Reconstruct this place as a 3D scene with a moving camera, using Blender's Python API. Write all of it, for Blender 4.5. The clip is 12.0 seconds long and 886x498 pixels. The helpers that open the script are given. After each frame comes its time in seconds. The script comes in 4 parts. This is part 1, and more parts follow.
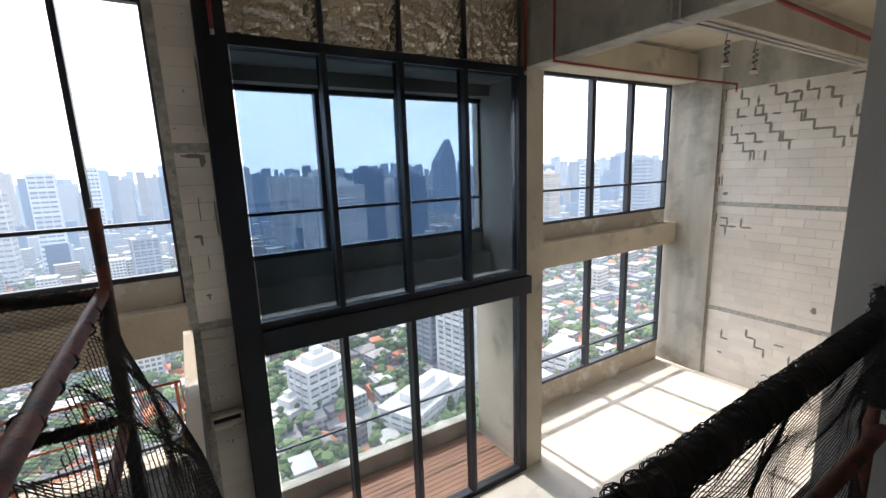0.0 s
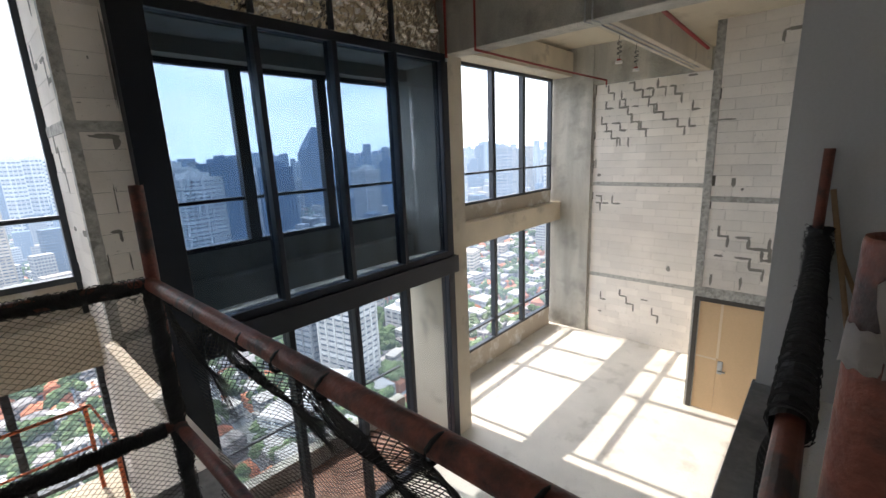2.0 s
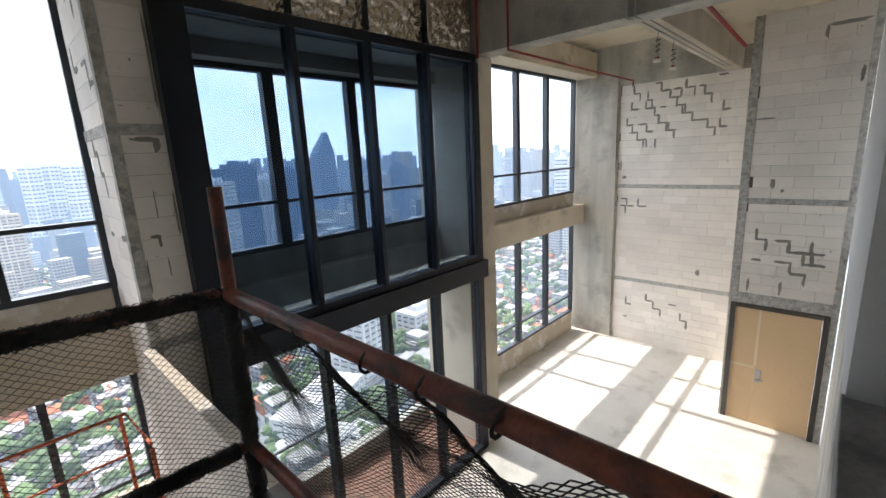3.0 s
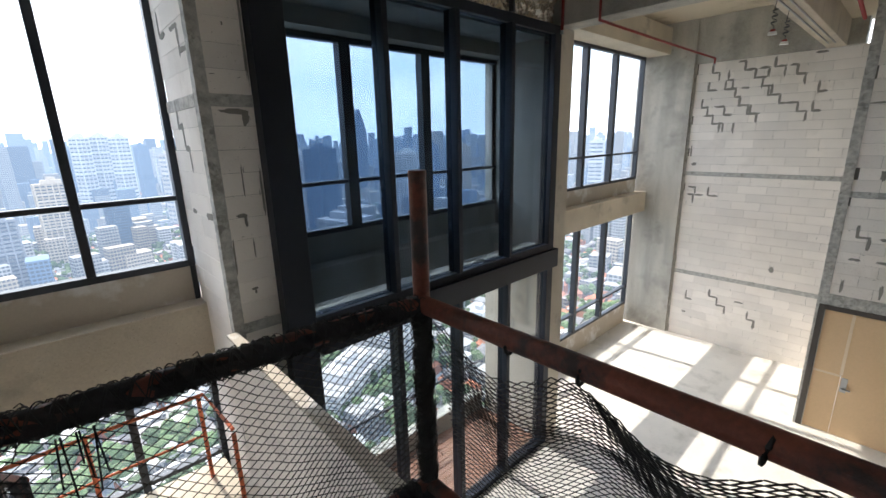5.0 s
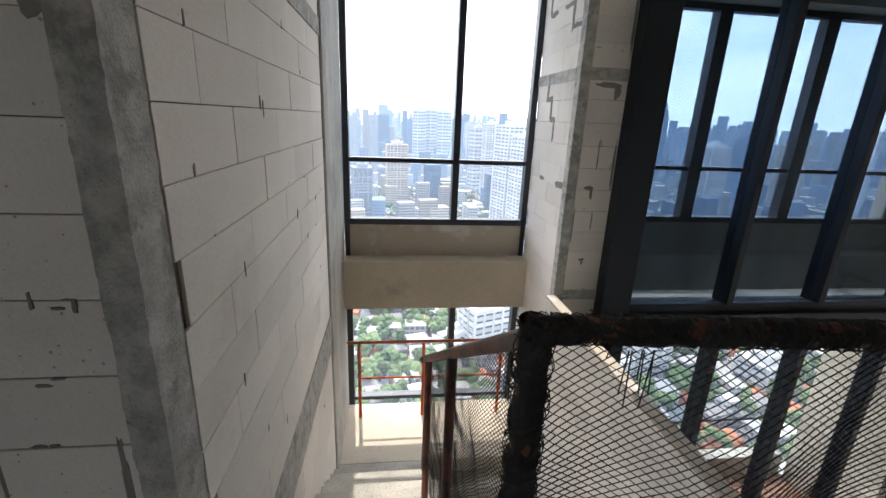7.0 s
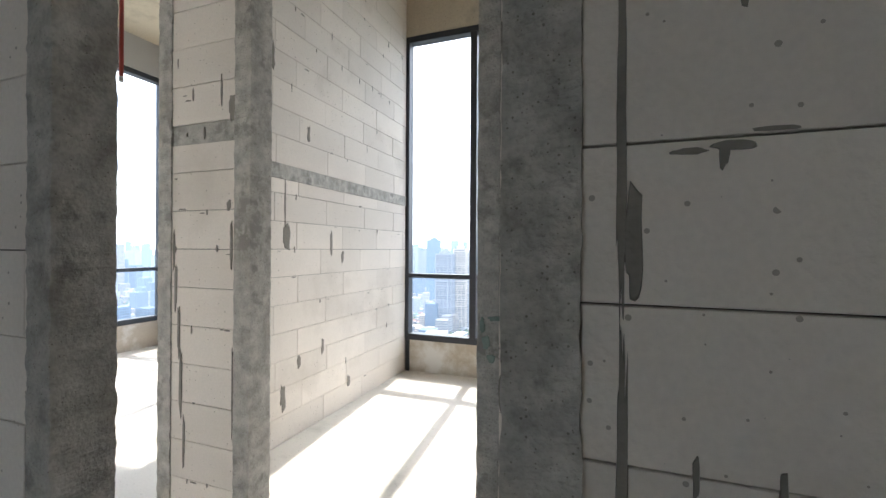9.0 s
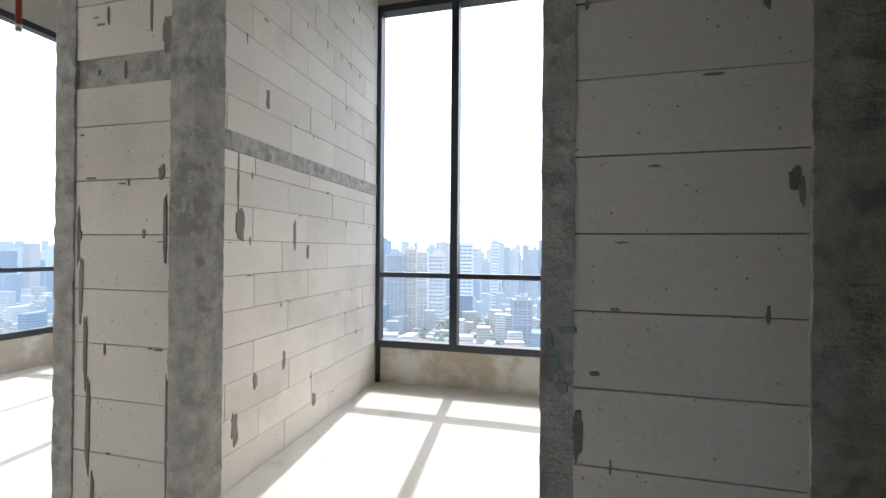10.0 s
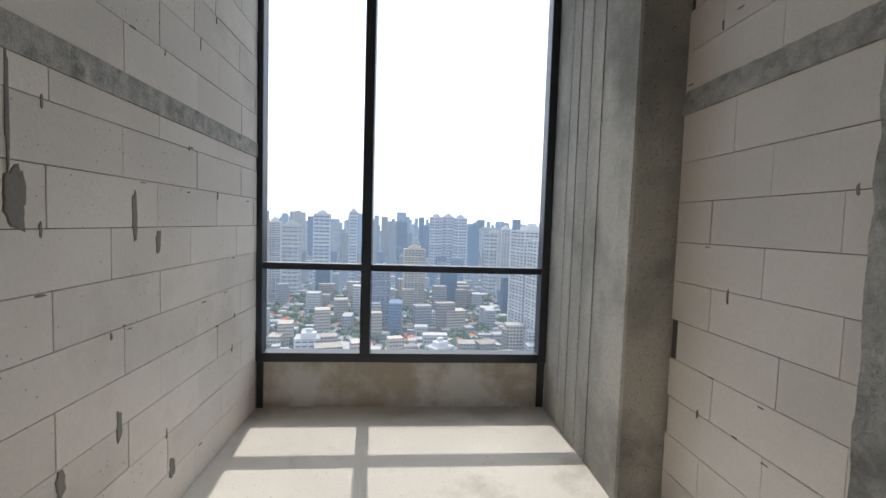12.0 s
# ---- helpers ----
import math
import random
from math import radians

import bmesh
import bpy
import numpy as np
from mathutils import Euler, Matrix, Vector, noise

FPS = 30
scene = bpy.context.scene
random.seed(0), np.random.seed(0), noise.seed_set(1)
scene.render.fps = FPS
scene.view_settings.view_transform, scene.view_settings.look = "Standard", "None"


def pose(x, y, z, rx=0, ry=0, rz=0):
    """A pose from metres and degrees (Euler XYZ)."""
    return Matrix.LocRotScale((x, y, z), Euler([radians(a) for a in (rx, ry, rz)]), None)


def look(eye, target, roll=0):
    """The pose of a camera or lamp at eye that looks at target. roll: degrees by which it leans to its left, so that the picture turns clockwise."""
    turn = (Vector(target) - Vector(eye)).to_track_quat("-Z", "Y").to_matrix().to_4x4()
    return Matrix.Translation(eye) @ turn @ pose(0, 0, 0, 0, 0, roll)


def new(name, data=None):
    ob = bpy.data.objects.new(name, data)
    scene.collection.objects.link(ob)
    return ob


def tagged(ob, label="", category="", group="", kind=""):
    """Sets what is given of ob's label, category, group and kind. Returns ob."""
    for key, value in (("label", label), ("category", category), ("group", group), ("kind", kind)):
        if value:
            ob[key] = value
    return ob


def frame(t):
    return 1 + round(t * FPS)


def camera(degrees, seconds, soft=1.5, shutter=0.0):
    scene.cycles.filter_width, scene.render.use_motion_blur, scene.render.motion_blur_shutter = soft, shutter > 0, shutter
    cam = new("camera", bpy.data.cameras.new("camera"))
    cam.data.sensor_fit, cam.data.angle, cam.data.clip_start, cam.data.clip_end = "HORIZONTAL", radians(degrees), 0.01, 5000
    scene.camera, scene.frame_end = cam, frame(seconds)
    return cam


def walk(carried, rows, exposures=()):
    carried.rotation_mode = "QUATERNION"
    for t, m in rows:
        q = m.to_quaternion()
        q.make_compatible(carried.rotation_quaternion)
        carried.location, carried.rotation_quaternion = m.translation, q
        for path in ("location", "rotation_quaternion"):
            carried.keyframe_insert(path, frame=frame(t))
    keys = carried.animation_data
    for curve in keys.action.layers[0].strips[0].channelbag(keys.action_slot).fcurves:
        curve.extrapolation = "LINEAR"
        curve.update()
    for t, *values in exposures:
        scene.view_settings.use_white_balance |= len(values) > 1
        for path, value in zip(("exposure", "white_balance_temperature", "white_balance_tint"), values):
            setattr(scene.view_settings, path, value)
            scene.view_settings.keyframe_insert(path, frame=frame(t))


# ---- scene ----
cam = camera(91.8, 12.0)
PATH = [
    (0, (-0.293, 0.902, 1.672), (0.722, 2.586, 1.301), -2.1),
    (0.5, (-0.504, 0.983, 1.652), (0.61, 2.596, 1.253), -2.8),
    (1, (-0.698, 1.074, 1.685), (0.52, 2.606, 1.275), -2.3),
    (1.5, (-0.925, 1.233, 1.65), (0.436, 2.64, 1.24), -2.4),
    (2, (-1.106, 1.374, 1.629), (0.338, 2.686, 1.188), -2.4),
    (2.5, (-1.182, 1.583, 1.613), (0.252, 2.902, 1.16), -2.7),
    (3, (-1.225, 1.73, 1.62), (0.191, 3.078, 1.198), -2.8),
    (4.8, (-1.385, 2.399, 1.667), (0.045, 3.712, 1.189), -3.3),
    (5, (-1.439, 2.458, 1.64), (-0.129, 3.883, 1.137), -1.5),
    (5.5, (-1.582, 2.511, 1.624), (-0.547, 4.116, 1.03), -0.4),
    (6, (-1.7, 2.524, 1.618), (-0.808, 4.2, 0.99), 0.2),
    (6.5, (-1.81, 2.571, 1.6), (-1.102, 4.332, 0.97), 2.1),
    (7, (-1.992, 2.703, 1.568), (-1.752, 4.602, 0.987), 2.3),
    (7.5, (-2.189, 2.829, 1.554), (-2.514, 4.757, 1.133), 2.7),
    (7.7, (-2.266, 2.82, 1.539), (-2.782, 4.713, 1.152), 2.3),
    (9.3, (-3.122, 3.235, 1.383), (-3.828, 5.106, 1.418), 0.5),
    (9.5, (-3.197, 3.322, 1.369), (-3.884, 5.2, 1.405), 0.4),
    (10, (-3.412, 3.513, 1.355), (-3.899, 5.453, 1.36), 0.5),
    (10.5, (-3.567, 3.729, 1.367), (-3.793, 5.714, 1.272), 0.9),
    (11, (-3.681, 4.027, 1.378), (-3.852, 6.016, 1.27), 1.7),
    (11.5, (-3.814, 4.19, 1.402), (-3.871, 6.184, 1.272), 1.6),
    (12, (-4.017, 4.291, 1.454), (-3.854, 6.281, 1.339), 1.8),
]
walk(cam, [(t, look(eye, target, roll)) for t, eye, target, roll in PATH],
     [(0, 2.45, 6650, 13), (3, 2.6, 6500, 12), (5, 2.5, 6350, 11), (6.5, 2.4, 6500, 11), (7.5, 2.8, 6500, 13), (9.4, 2.85, 6350, 10), (10, 2.45, 6300, 10), (10.5, 2.15, 6400, 10), (11, 1.95, 6450, 11), (12, 1.5, 6350, 11)])

# ---- world and sun ----
SUN_DIR = Vector((0.08, -1.0, -1.33)).normalized()      # the way the sunlight travels
world = bpy.data.worlds.new("sky")
scene.world = world
world.use_nodes = True
wt = world.node_tree
wt.nodes.clear()
w_out = wt.nodes.new("ShaderNodeOutputWorld")
w_bg = wt.nodes.new("ShaderNodeBackground")
w_sky = wt.nodes.new("ShaderNodeTexSky")
w_sky.sky_type = "NISHITA"
w_sky.sun_disc = False
w_sky.sun_elevation = math.asin(-SUN_DIR.z)
w_sky.sun_rotation = math.atan2(-SUN_DIR.x, -SUN_DIR.y)
w_sky.air_density, w_sky.dust_density, w_sky.ozone_density = 1.2, 3.0, 1.5
w_co = wt.nodes.new("ShaderNodeTexCoord")
w_map = wt.nodes.new("ShaderNodeMapping")
w_map.inputs["Scale"].default_value = (1.6, 1.6, 4.5)
w_no = wt.nodes.new("ShaderNodeTexNoise")
w_no.inputs["Scale"].default_value, w_no.inputs["Detail"].default_value = 2.2, 7
w_no.inputs["Roughness"].default_value = 0.55
w_ramp = wt.nodes.new("ShaderNodeValToRGB")
w_ramp.color_ramp.elements[0].position, w_ramp.color_ramp.elements[1].position = 0.40, 0.60
w_mix = wt.nodes.new("ShaderNodeMix")
w_mix.data_type = "RGBA"
w_mix.inputs[7].default_value = (5.0, 5.0, 5.1, 1)
w_dim = wt.nodes.new("ShaderNodeMix")             # thin high haze over the clear sky
w_dim.data_type, w_dim.blend_type = "RGBA", "MULTIPLY"
w_dim.inputs[0].default_value, w_dim.inputs[7].default_value = 1.0, (0.58, 0.63, 0.68, 1)
w_sep = wt.nodes.new("ShaderNodeSeparateXYZ")
w_hz = wt.nodes.new("ShaderNodeValToRGB")          # pale haze that gathers towards the horizon
w_hz.color_ramp.elements[0].position, w_hz.color_ramp.elements[1].position = 0.0, 0.2
w_hz.color_ramp.elements[0].color, w_hz.color_ramp.elements[1].color = (0.97, 0.97, 0.97, 1), (0.04, 0.04, 0.04, 1)
w_hmix = wt.nodes.new("ShaderNodeMix")
w_hmix.data_type = "RGBA"
w_hmix.inputs[7].default_value = (4.3, 4.65, 5.05, 1)
for a, b in ((w_co.outputs["Generated"], w_map.inputs["Vector"]), (w_map.outputs[0], w_no.inputs["Vector"]),
             (w_no.outputs["Fac"], w_ramp.inputs[0]), (w_ramp.outputs[0], w_mix.inputs[0]), (w_sky.outputs[0], w_dim.inputs[6]), (w_dim.outputs[2], w_mix.inputs[6]),
             (w_co.outputs["Generated"], w_sep.inputs[0]), (w_sep.outputs["Z"], w_hz.inputs[0]), (w_hz.outputs[0], w_hmix.inputs[0]),
             (w_mix.outputs[2], w_hmix.inputs[6]), (w_hmix.outputs[2], w_bg.inputs[0]), (w_bg.outputs[0], w_out.inputs[0])):
    wt.links.new(a, b)
w_bg.inputs[1].default_value = 0.15
sun = new("sun", bpy.data.lights.new("sun", "SUN"))
sun.data.energy, sun.data.angle, sun.data.color = 1.0, radians(0.6), (1.0, 0.92, 0.82)
sun.matrix_world = look((0, 40, 60), Vector((0, 40, 60)) + SUN_DIR)


# ---- materials ----
def material(name, colour, rough=0.8, metal=0.0, scale=6.0, spread=0.15, bump=0.2, fine=60.0, island=0.0, stain=None, stain_scale=1.3,
             stain_at=0.6, streak=False, pits=0.0, pit_scale=28.0, edge=0.08):
    """A procedural surface: two scales of tone, fine relief, optional stains, optional change from piece to piece."""
    m = bpy.data.materials.new(name)
    m.use_nodes = True
    nt = m.node_tree
    bs = nt.nodes["Principled BSDF"]
    bs.inputs["Roughness"].default_value, bs.inputs["Metallic"].default_value = rough, metal
    co = nt.nodes.new("ShaderNodeNewGeometry")
    big, small = nt.nodes.new("ShaderNodeTexNoise"), nt.nodes.new("ShaderNodeTexNoise")
    big.inputs["Scale"].default_value, big.inputs["Detail"].default_value = scale / 4, 6
    small.inputs["Scale"].default_value, small.inputs["Detail"].default_value = fine, 4
    vec = co.outputs["Position"]
    if streak:
        mp = nt.nodes.new("ShaderNodeMapping")
        mp.inputs["Scale"].default_value = (1, 1, 0.16)
        nt.links.new(vec, mp.inputs["Vector"])
        nt.links.new(mp.outputs[0], big.inputs["Vector"])
    else:
        nt.links.new(vec, big.inputs["Vector"])
    nt.links.new(vec, small.inputs["Vector"])
    add = nt.nodes.new("ShaderNodeMath")
    add.operation = "MULTIPLY_ADD"
    nt.links.new(small.outputs["Fac"], add.inputs[0])
    add.inputs[1].default_value = 0.45
    nt.links.new(big.outputs["Fac"], add.inputs[2])
    ramp = nt.nodes.new("ShaderNodeValToRGB")
    lo, hi = [max(0, c * (1 - spread)) for c in colour], [min(1, c * (1 + spread)) for c in colour]
    ramp.color_ramp.elements[0].position, ramp.color_ramp.elements[1].position = 0.45, 1.0
    ramp.color_ramp.elements[0].color, ramp.color_ramp.elements[1].color = (*lo, 1), (*hi, 1)
    nt.links.new(add.outputs[0], ramp.inputs[0])
    col = ramp.outputs[0]
    if island:
        oi = nt.nodes.new("ShaderNodeObjectInfo")
        hv = nt.nodes.new("ShaderNodeHueSaturation")
        mr = nt.nodes.new("ShaderNodeMapRange")
        mr.inputs[3].default_value, mr.inputs[4].default_value = 1 - island, 1 + island
        nt.links.new(oi.outputs["Random"], mr.inputs[0])
        nt.links.new(mr.outputs[0], hv.inputs["Value"])
        nt.links.new(col, hv.inputs["Color"])
        col = hv.outputs[0]
    if stain:
        sn = nt.nodes.new("ShaderNodeTexNoise")
        sn.inputs["Scale"].default_value, sn.inputs["Detail"].default_value = stain_scale, 8
        sn.inputs["Roughness"].default_value = 0.62
        nt.links.new(vec, sn.inputs["Vector"])
        sr = nt.nodes.new("ShaderNodeValToRGB")
        sr.color_ramp.elements[0].position, sr.color_ramp.elements[1].position = stain_at - edge * 0.7, stain_at + edge
        nt.links.new(sn.outputs["Fac"], sr.inputs[0])
        mx = nt.nodes.new("ShaderNodeMix")
        mx.data_type = "RGBA"
        nt.links.new(sr.outputs[0], mx.inputs[0])
        nt.links.new(col, mx.inputs[6])
        mx.inputs[7].default_value = (*stain, 1)
        col = mx.outputs[2]
    height = add.outputs[0]
    if pits:
        # blow-holes: small dark pockets, most cells without one
        vo, wn = nt.nodes.new("ShaderNodeTexVoronoi"), nt.nodes.new("ShaderNodeMath")
        vo.inputs["Scale"].default_value = pit_scale
        nt.links.new(vec, vo.inputs["Vector"])
        sep = nt.nodes.new("ShaderNodeSeparateColor")
        nt.links.new(vo.outputs["Color"], sep.inputs[0])
        wn.operation = "MULTIPLY"
        nt.links.new(sep.outputs[0], wn.inputs[0])
        wn.inputs[1].default_value = pits
        hole = nt.nodes.new("ShaderNodeMath")
        hole.operation = "LESS_THAN"
        nt.links.new(vo.outputs["Distance"], hole.inputs[0])
        sq = nt.nodes.new("ShaderNodeMath")
        sq.operation = "POWER"
        nt.links.new(wn.outputs[0], sq.inputs[0])
        sq.inputs[1].default_value = 3.0
        nt.links.new(sq.outputs[0], hole.inputs[1])
        pm = nt.nodes.new("ShaderNodeMix")
        pm.data_type, pm.blend_type = "RGBA", "MULTIPLY"
        nt.links.new(hole.outputs[0], pm.inputs[0])
        nt.links.new(col, pm.inputs[6])
        pm.inputs[7].default_value = (0.55, 0.53, 0.51, 1)
        col = pm.outputs[2]
        dip = nt.nodes.new("ShaderNodeMath")
        dip.operation = "SUBTRACT"
        nt.links.new(height, dip.inputs[0])
        nt.links.new(hole.outputs[0], dip.inputs[1])
        height = dip.outputs[0]
    nt.links.new(col, bs.inputs["Base Color"])
    if bump:
        bp = nt.nodes.new("ShaderNodeBump")
        bp.inputs["Strength"].default_value, bp.inputs["Distance"].default_value = bump, 0.01
        nt.links.new(height, bp.inputs["Height"])
        nt.links.new(bp.outputs[0], bs.inputs["Normal"])
    return m


def glass(name, tint, gloss=0.04):
    """A thin pane: light goes straight through, tinted, with a clear reflection."""
    m = bpy.data.materials.new(name)
    m.use_nodes = True
    nt = m.node_tree
    nt.nodes.clear()
    out, mix = nt.nodes.new("ShaderNodeOutputMaterial"), nt.nodes.new("ShaderNodeMixShader")
    tr, gl, lw = nt.nodes.new("ShaderNodeBsdfTransparent"), nt.nodes.new("ShaderNodeBsdfGlossy"), nt.nodes.new("ShaderNodeLayerWeight")
    pw, sc = nt.nodes.new("ShaderNodeMath"), nt.nodes.new("ShaderNodeMath")
    pw.operation, sc.operation = "POWER", "MULTIPLY_ADD"
    pw.inputs[1].default_value, sc.inputs[1].default_value, sc.inputs[2].default_value = 4.0, 0.5, gloss
    tr.inputs[0].default_value = (*tint, 1)
    gl.inputs["Roughness"].default_value = 0.01
    for a, b in ((lw.outputs["Facing"], pw.inputs[0]), (pw.outputs[0], sc.inputs[0]), (sc.outputs[0], mix.inputs[0]),
                 (tr.outputs[0], mix.inputs[1]), (gl.outputs[0], mix.inputs[2]), (mix.outputs[0], out.inputs[0])):
        nt.links.new(a, b)
    return m


M_AAC = material("aerated_block", (0.79, 0.735, 0.672), 0.95, 0, 4, 0.10, 0.35, 90, 0.06, (0.6, 0.545, 0.48), 1.1, 0.66, pits=0.58, pit_scale=46, edge=0.12)
M_JOINT = material("joint_mortar", (0.13, 0.12, 0.106), 0.95, 0, 8, 0.3, 0.4, 80)
M_MORTAR = material("wet_mortar_patch", (0.25, 0.235, 0.205), 0.92, 0, 8, 0.25, 0.6, 60)
M_CONC = material("bare_concrete", (0.43, 0.41, 0.36), 0.85, 0, 8, 0.4, 0.5, 60, 0, (0.25, 0.24, 0.215), 1.1, 0.57, True, 0.7, 70, 0.1)
M_CONC_LT = material("pale_concrete", (0.54, 0.475, 0.375), 0.85, 0, 4, 0.2, 0.35, 50, 0, (0.36, 0.32, 0.26), 1.4, 0.62, pits=0.6, pit_scale=55)
M_STIFF = material("stiffener_concrete", (0.44, 0.425, 0.39), 0.92, 0, 60, 0.36, 1.0, 110, 0, (0.29, 0.28, 0.255), 9.0, 0.58, pits=0.66, pit_scale=150, edge=0.05)
M_SCREED = material("pale_screed_floor", (0.68, 0.64, 0.575), 0.7, 0, 5, 0.12, 0.3, 75, 0, (0.53, 0.495, 0.435), 1.9, 0.6, pits=0.6, pit_scale=60)
M_SLAB = material("rough_slab", (0.25, 0.24, 0.225), 0.95, 0, 6, 0.35, 1.0, 30, 0, (0.13, 0.125, 0.12), 2.2, 0.56)
M_PLASTER = material("grey_plaster", (0.5, 0.49, 0.475), 0.9, 0, 2, 0.07, 0.12, 60)
M_SILL = material("skimmed_sill", (0.50, 0.44, 0.36), 0.85, 0, 5, 0.1, 0.15, 40, 0, (0.74, 0.73, 0.71), 1.9, 0.56)
M_BLACK = material("black_aluminium", (0.012, 0.015, 0.024), 0.45, 0.3, 6, 0.3, 0.05, 80)
M_GREYAL = material("dark_grey_aluminium", (0.045, 0.05, 0.06), 0.4, 0.4, 6, 0.2, 0.03, 80)
M_RUST = material("red_primer_steel", (0.2, 0.06, 0.038), 0.55, 0.1, 14, 0.5, 0.6, 90, 0, (0.055, 0.034, 0.03), 7, 0.52)
M_ORANGE = material("orange_primer_steel", (0.5, 0.115, 0.04), 0.6, 0.1, 12, 0.3, 0.3, 90, 0, (0.2, 0.07, 0.04), 5, 0.62)
M_REDPIPE = material("red_sprinkler_pipe", (0.27, 0.03, 0.025), 0.5, 0.1, 9, 0.2, 0.2, 90)
M_NET = material("black_debris_net", (0.03, 0.027, 0.026), 0.85, 0, 12, 0.3, 0.1, 90)
M_STEEL = material("galvanised_steel", (0.42, 0.42, 0.42), 0.45, 0.8, 9, 0.2, 0.1, 90)
M_WHITE = material("white_plastic", (0.75, 0.74, 0.71), 0.5, 0, 9, 0.05, 0.05, 90)
M_FOIL = material("crumpled_foil", (0.62, 0.56, 0.48), 0.24, 0.9, 5, 0.2, 0.9, 26)
M_TAPE = material("plastic_wrap_tape", (0.5, 0.45, 0.41), 0.38, 0, 9, 0.15, 0.3, 60)
M_DOOR = material("brown_paper_door_cover", (0.66, 0.46, 0.27), 0.8, 0, 3, 0.08, 0.15, 30)
M_DOORFR = material("dark_door_frame", (0.06, 0.05, 0.042), 0.6, 0, 6, 0.2, 0.1, 60)
M_DECK = material("brown_deck_board", (0.25, 0.125, 0.08), 0.7, 0, 6, 0.2, 0.3, 60, 0.1)
M_WOOD = material("raw_stick", (0.3, 0.18, 0.09), 0.8, 0, 9, 0.3, 0.3, 60)
M_GREEN = material("green_paint_mark", (0.28, 0.36, 0.32), 0.9, 0, 9, 0.3, 0.2, 60)
M_SOFFIT = material("plywood_cast_soffit", (0.6, 0.52, 0.39), 0.85, 0, 2, 0.12, 0.2, 40, 0, (0.4, 0.33, 0.23), 0.9, 0.6)
M_PAPER = material("paper_tape", (0.72, 0.58, 0.42), 0.7, 0, 4, 0.08, 0.1, 40)
M_GLASS = glass("clear_glass", (0.94, 0.955, 0.96), 0.02)
M_TINT = glass("tinted_glass", (0.44, 0.52, 0.605), 0.03)
M_LOWPANE = glass("faintly_tinted_glass", (0.78, 0.81, 0.825), 0.03)


# ---- mesh helpers ----
def box(bm, x0, x1, y0, y1, z0, z1, bev=0.0):
    """An axis-aligned block, its edges chamfered by bev."""
    r = bmesh.ops.create_cube(bm, size=1, matrix=Matrix.Translation(((x0 + x1) / 2, (y0 + y1) / 2, (z0 + z1) / 2)) @ Matrix.Diagonal((x1 - x0, y1 - y0, z1 - z0, 1)))
    if bev:
        bmesh.ops.bevel(bm, geom=list({e for v in r["verts"] for e in v.link_edges}), offset=bev, segments=1, affect="EDGES")
    return bm


def boxes(*dims, bev=0.0):
    bm = bmesh.new()
    for d in dims:
        box(bm, *d, bev=bev)
    return bm


def to_mesh(name, bm, mat):
    me = bpy.data.meshes.new(name)
    bm.to_mesh(me)
    bm.free()
    me.materials.append(mat)
    return me


def part(name, bm, mat, parent=None, label=""):
    ob = new(name, bm if isinstance(bm, bpy.types.Mesh) else to_mesh(name, bm, mat))
    if parent is not None:
        ob.parent = parent
    if label:
        ob["label"] = label
    return ob


def thing(name, label, category, at=(0, 0, 0), group="", kind=""):
    ob = new(name)
    ob.location = at
    ob.empty_display_size = 0.1
    return tagged(ob, label, category, group, kind)


def solid(name, dims, mat, label, category="wall", kind="structure", bev=0.0):
    return tagged(part(name, boxes(*dims, bev=bev), mat), label, category, "", kind)


def tube_mesh(name, paths, r, mat, sides=10, smooth=True, closed_ends=True):
    """Round bars swept along polylines."""
    vs, fs = [], []
    for p in paths:
        p = [Vector(q) for q in p]
        base, n = len(vs), len(p)
        for i, q in enumerate(p):
            d = (p[min(i + 1, n - 1)] - p[max(i - 1, 0)]).normalized()
            up = Vector((0, 0, 1)) if abs(d.z) < 0.95 else Vector((1, 0, 0))
            a = d.cross(up).normalized()
            b = a.cross(d)
            vs += [tuple(q + r * (math.cos(k * math.tau / sides) * a + math.sin(k * math.tau / sides) * b)) for k in range(sides)]
        for i in range(n - 1):
            for k in range(sides):
                k2 = (k + 1) % sides
                fs.append((base + i * sides + k, base + i * sides + k2, base + (i + 1) * sides + k2, base + (i + 1) * sides + k))
        if closed_ends:
            fs.append(tuple(base + k for k in range(sides)))
            fs.append(tuple(base + (n - 1) * sides + k for k in reversed(range(sides))))
    me = bpy.data.meshes.new(name)
    me.from_pydata(vs, [], fs)
    me.materials.append(mat)
    if smooth and sides > 4:
        me.polygons.foreach_set("use_smooth", [True] * len(me.polygons))
    return me


# ---- levels and lines of the plan ----
UP, LOW, CEIL = 0.0, -4.02, 4.3
FAC = 7.615                # inside face of the window frames
WTOP, WEST = 3.84, -9.0     # window heads; inside face of the far room's side wall
T_Z, S_Z = 1.10, 0.41      # transom and sill of the windows
POST_Y, RAIL_X, EDGE_Y = 3.41, -0.66, 1.6

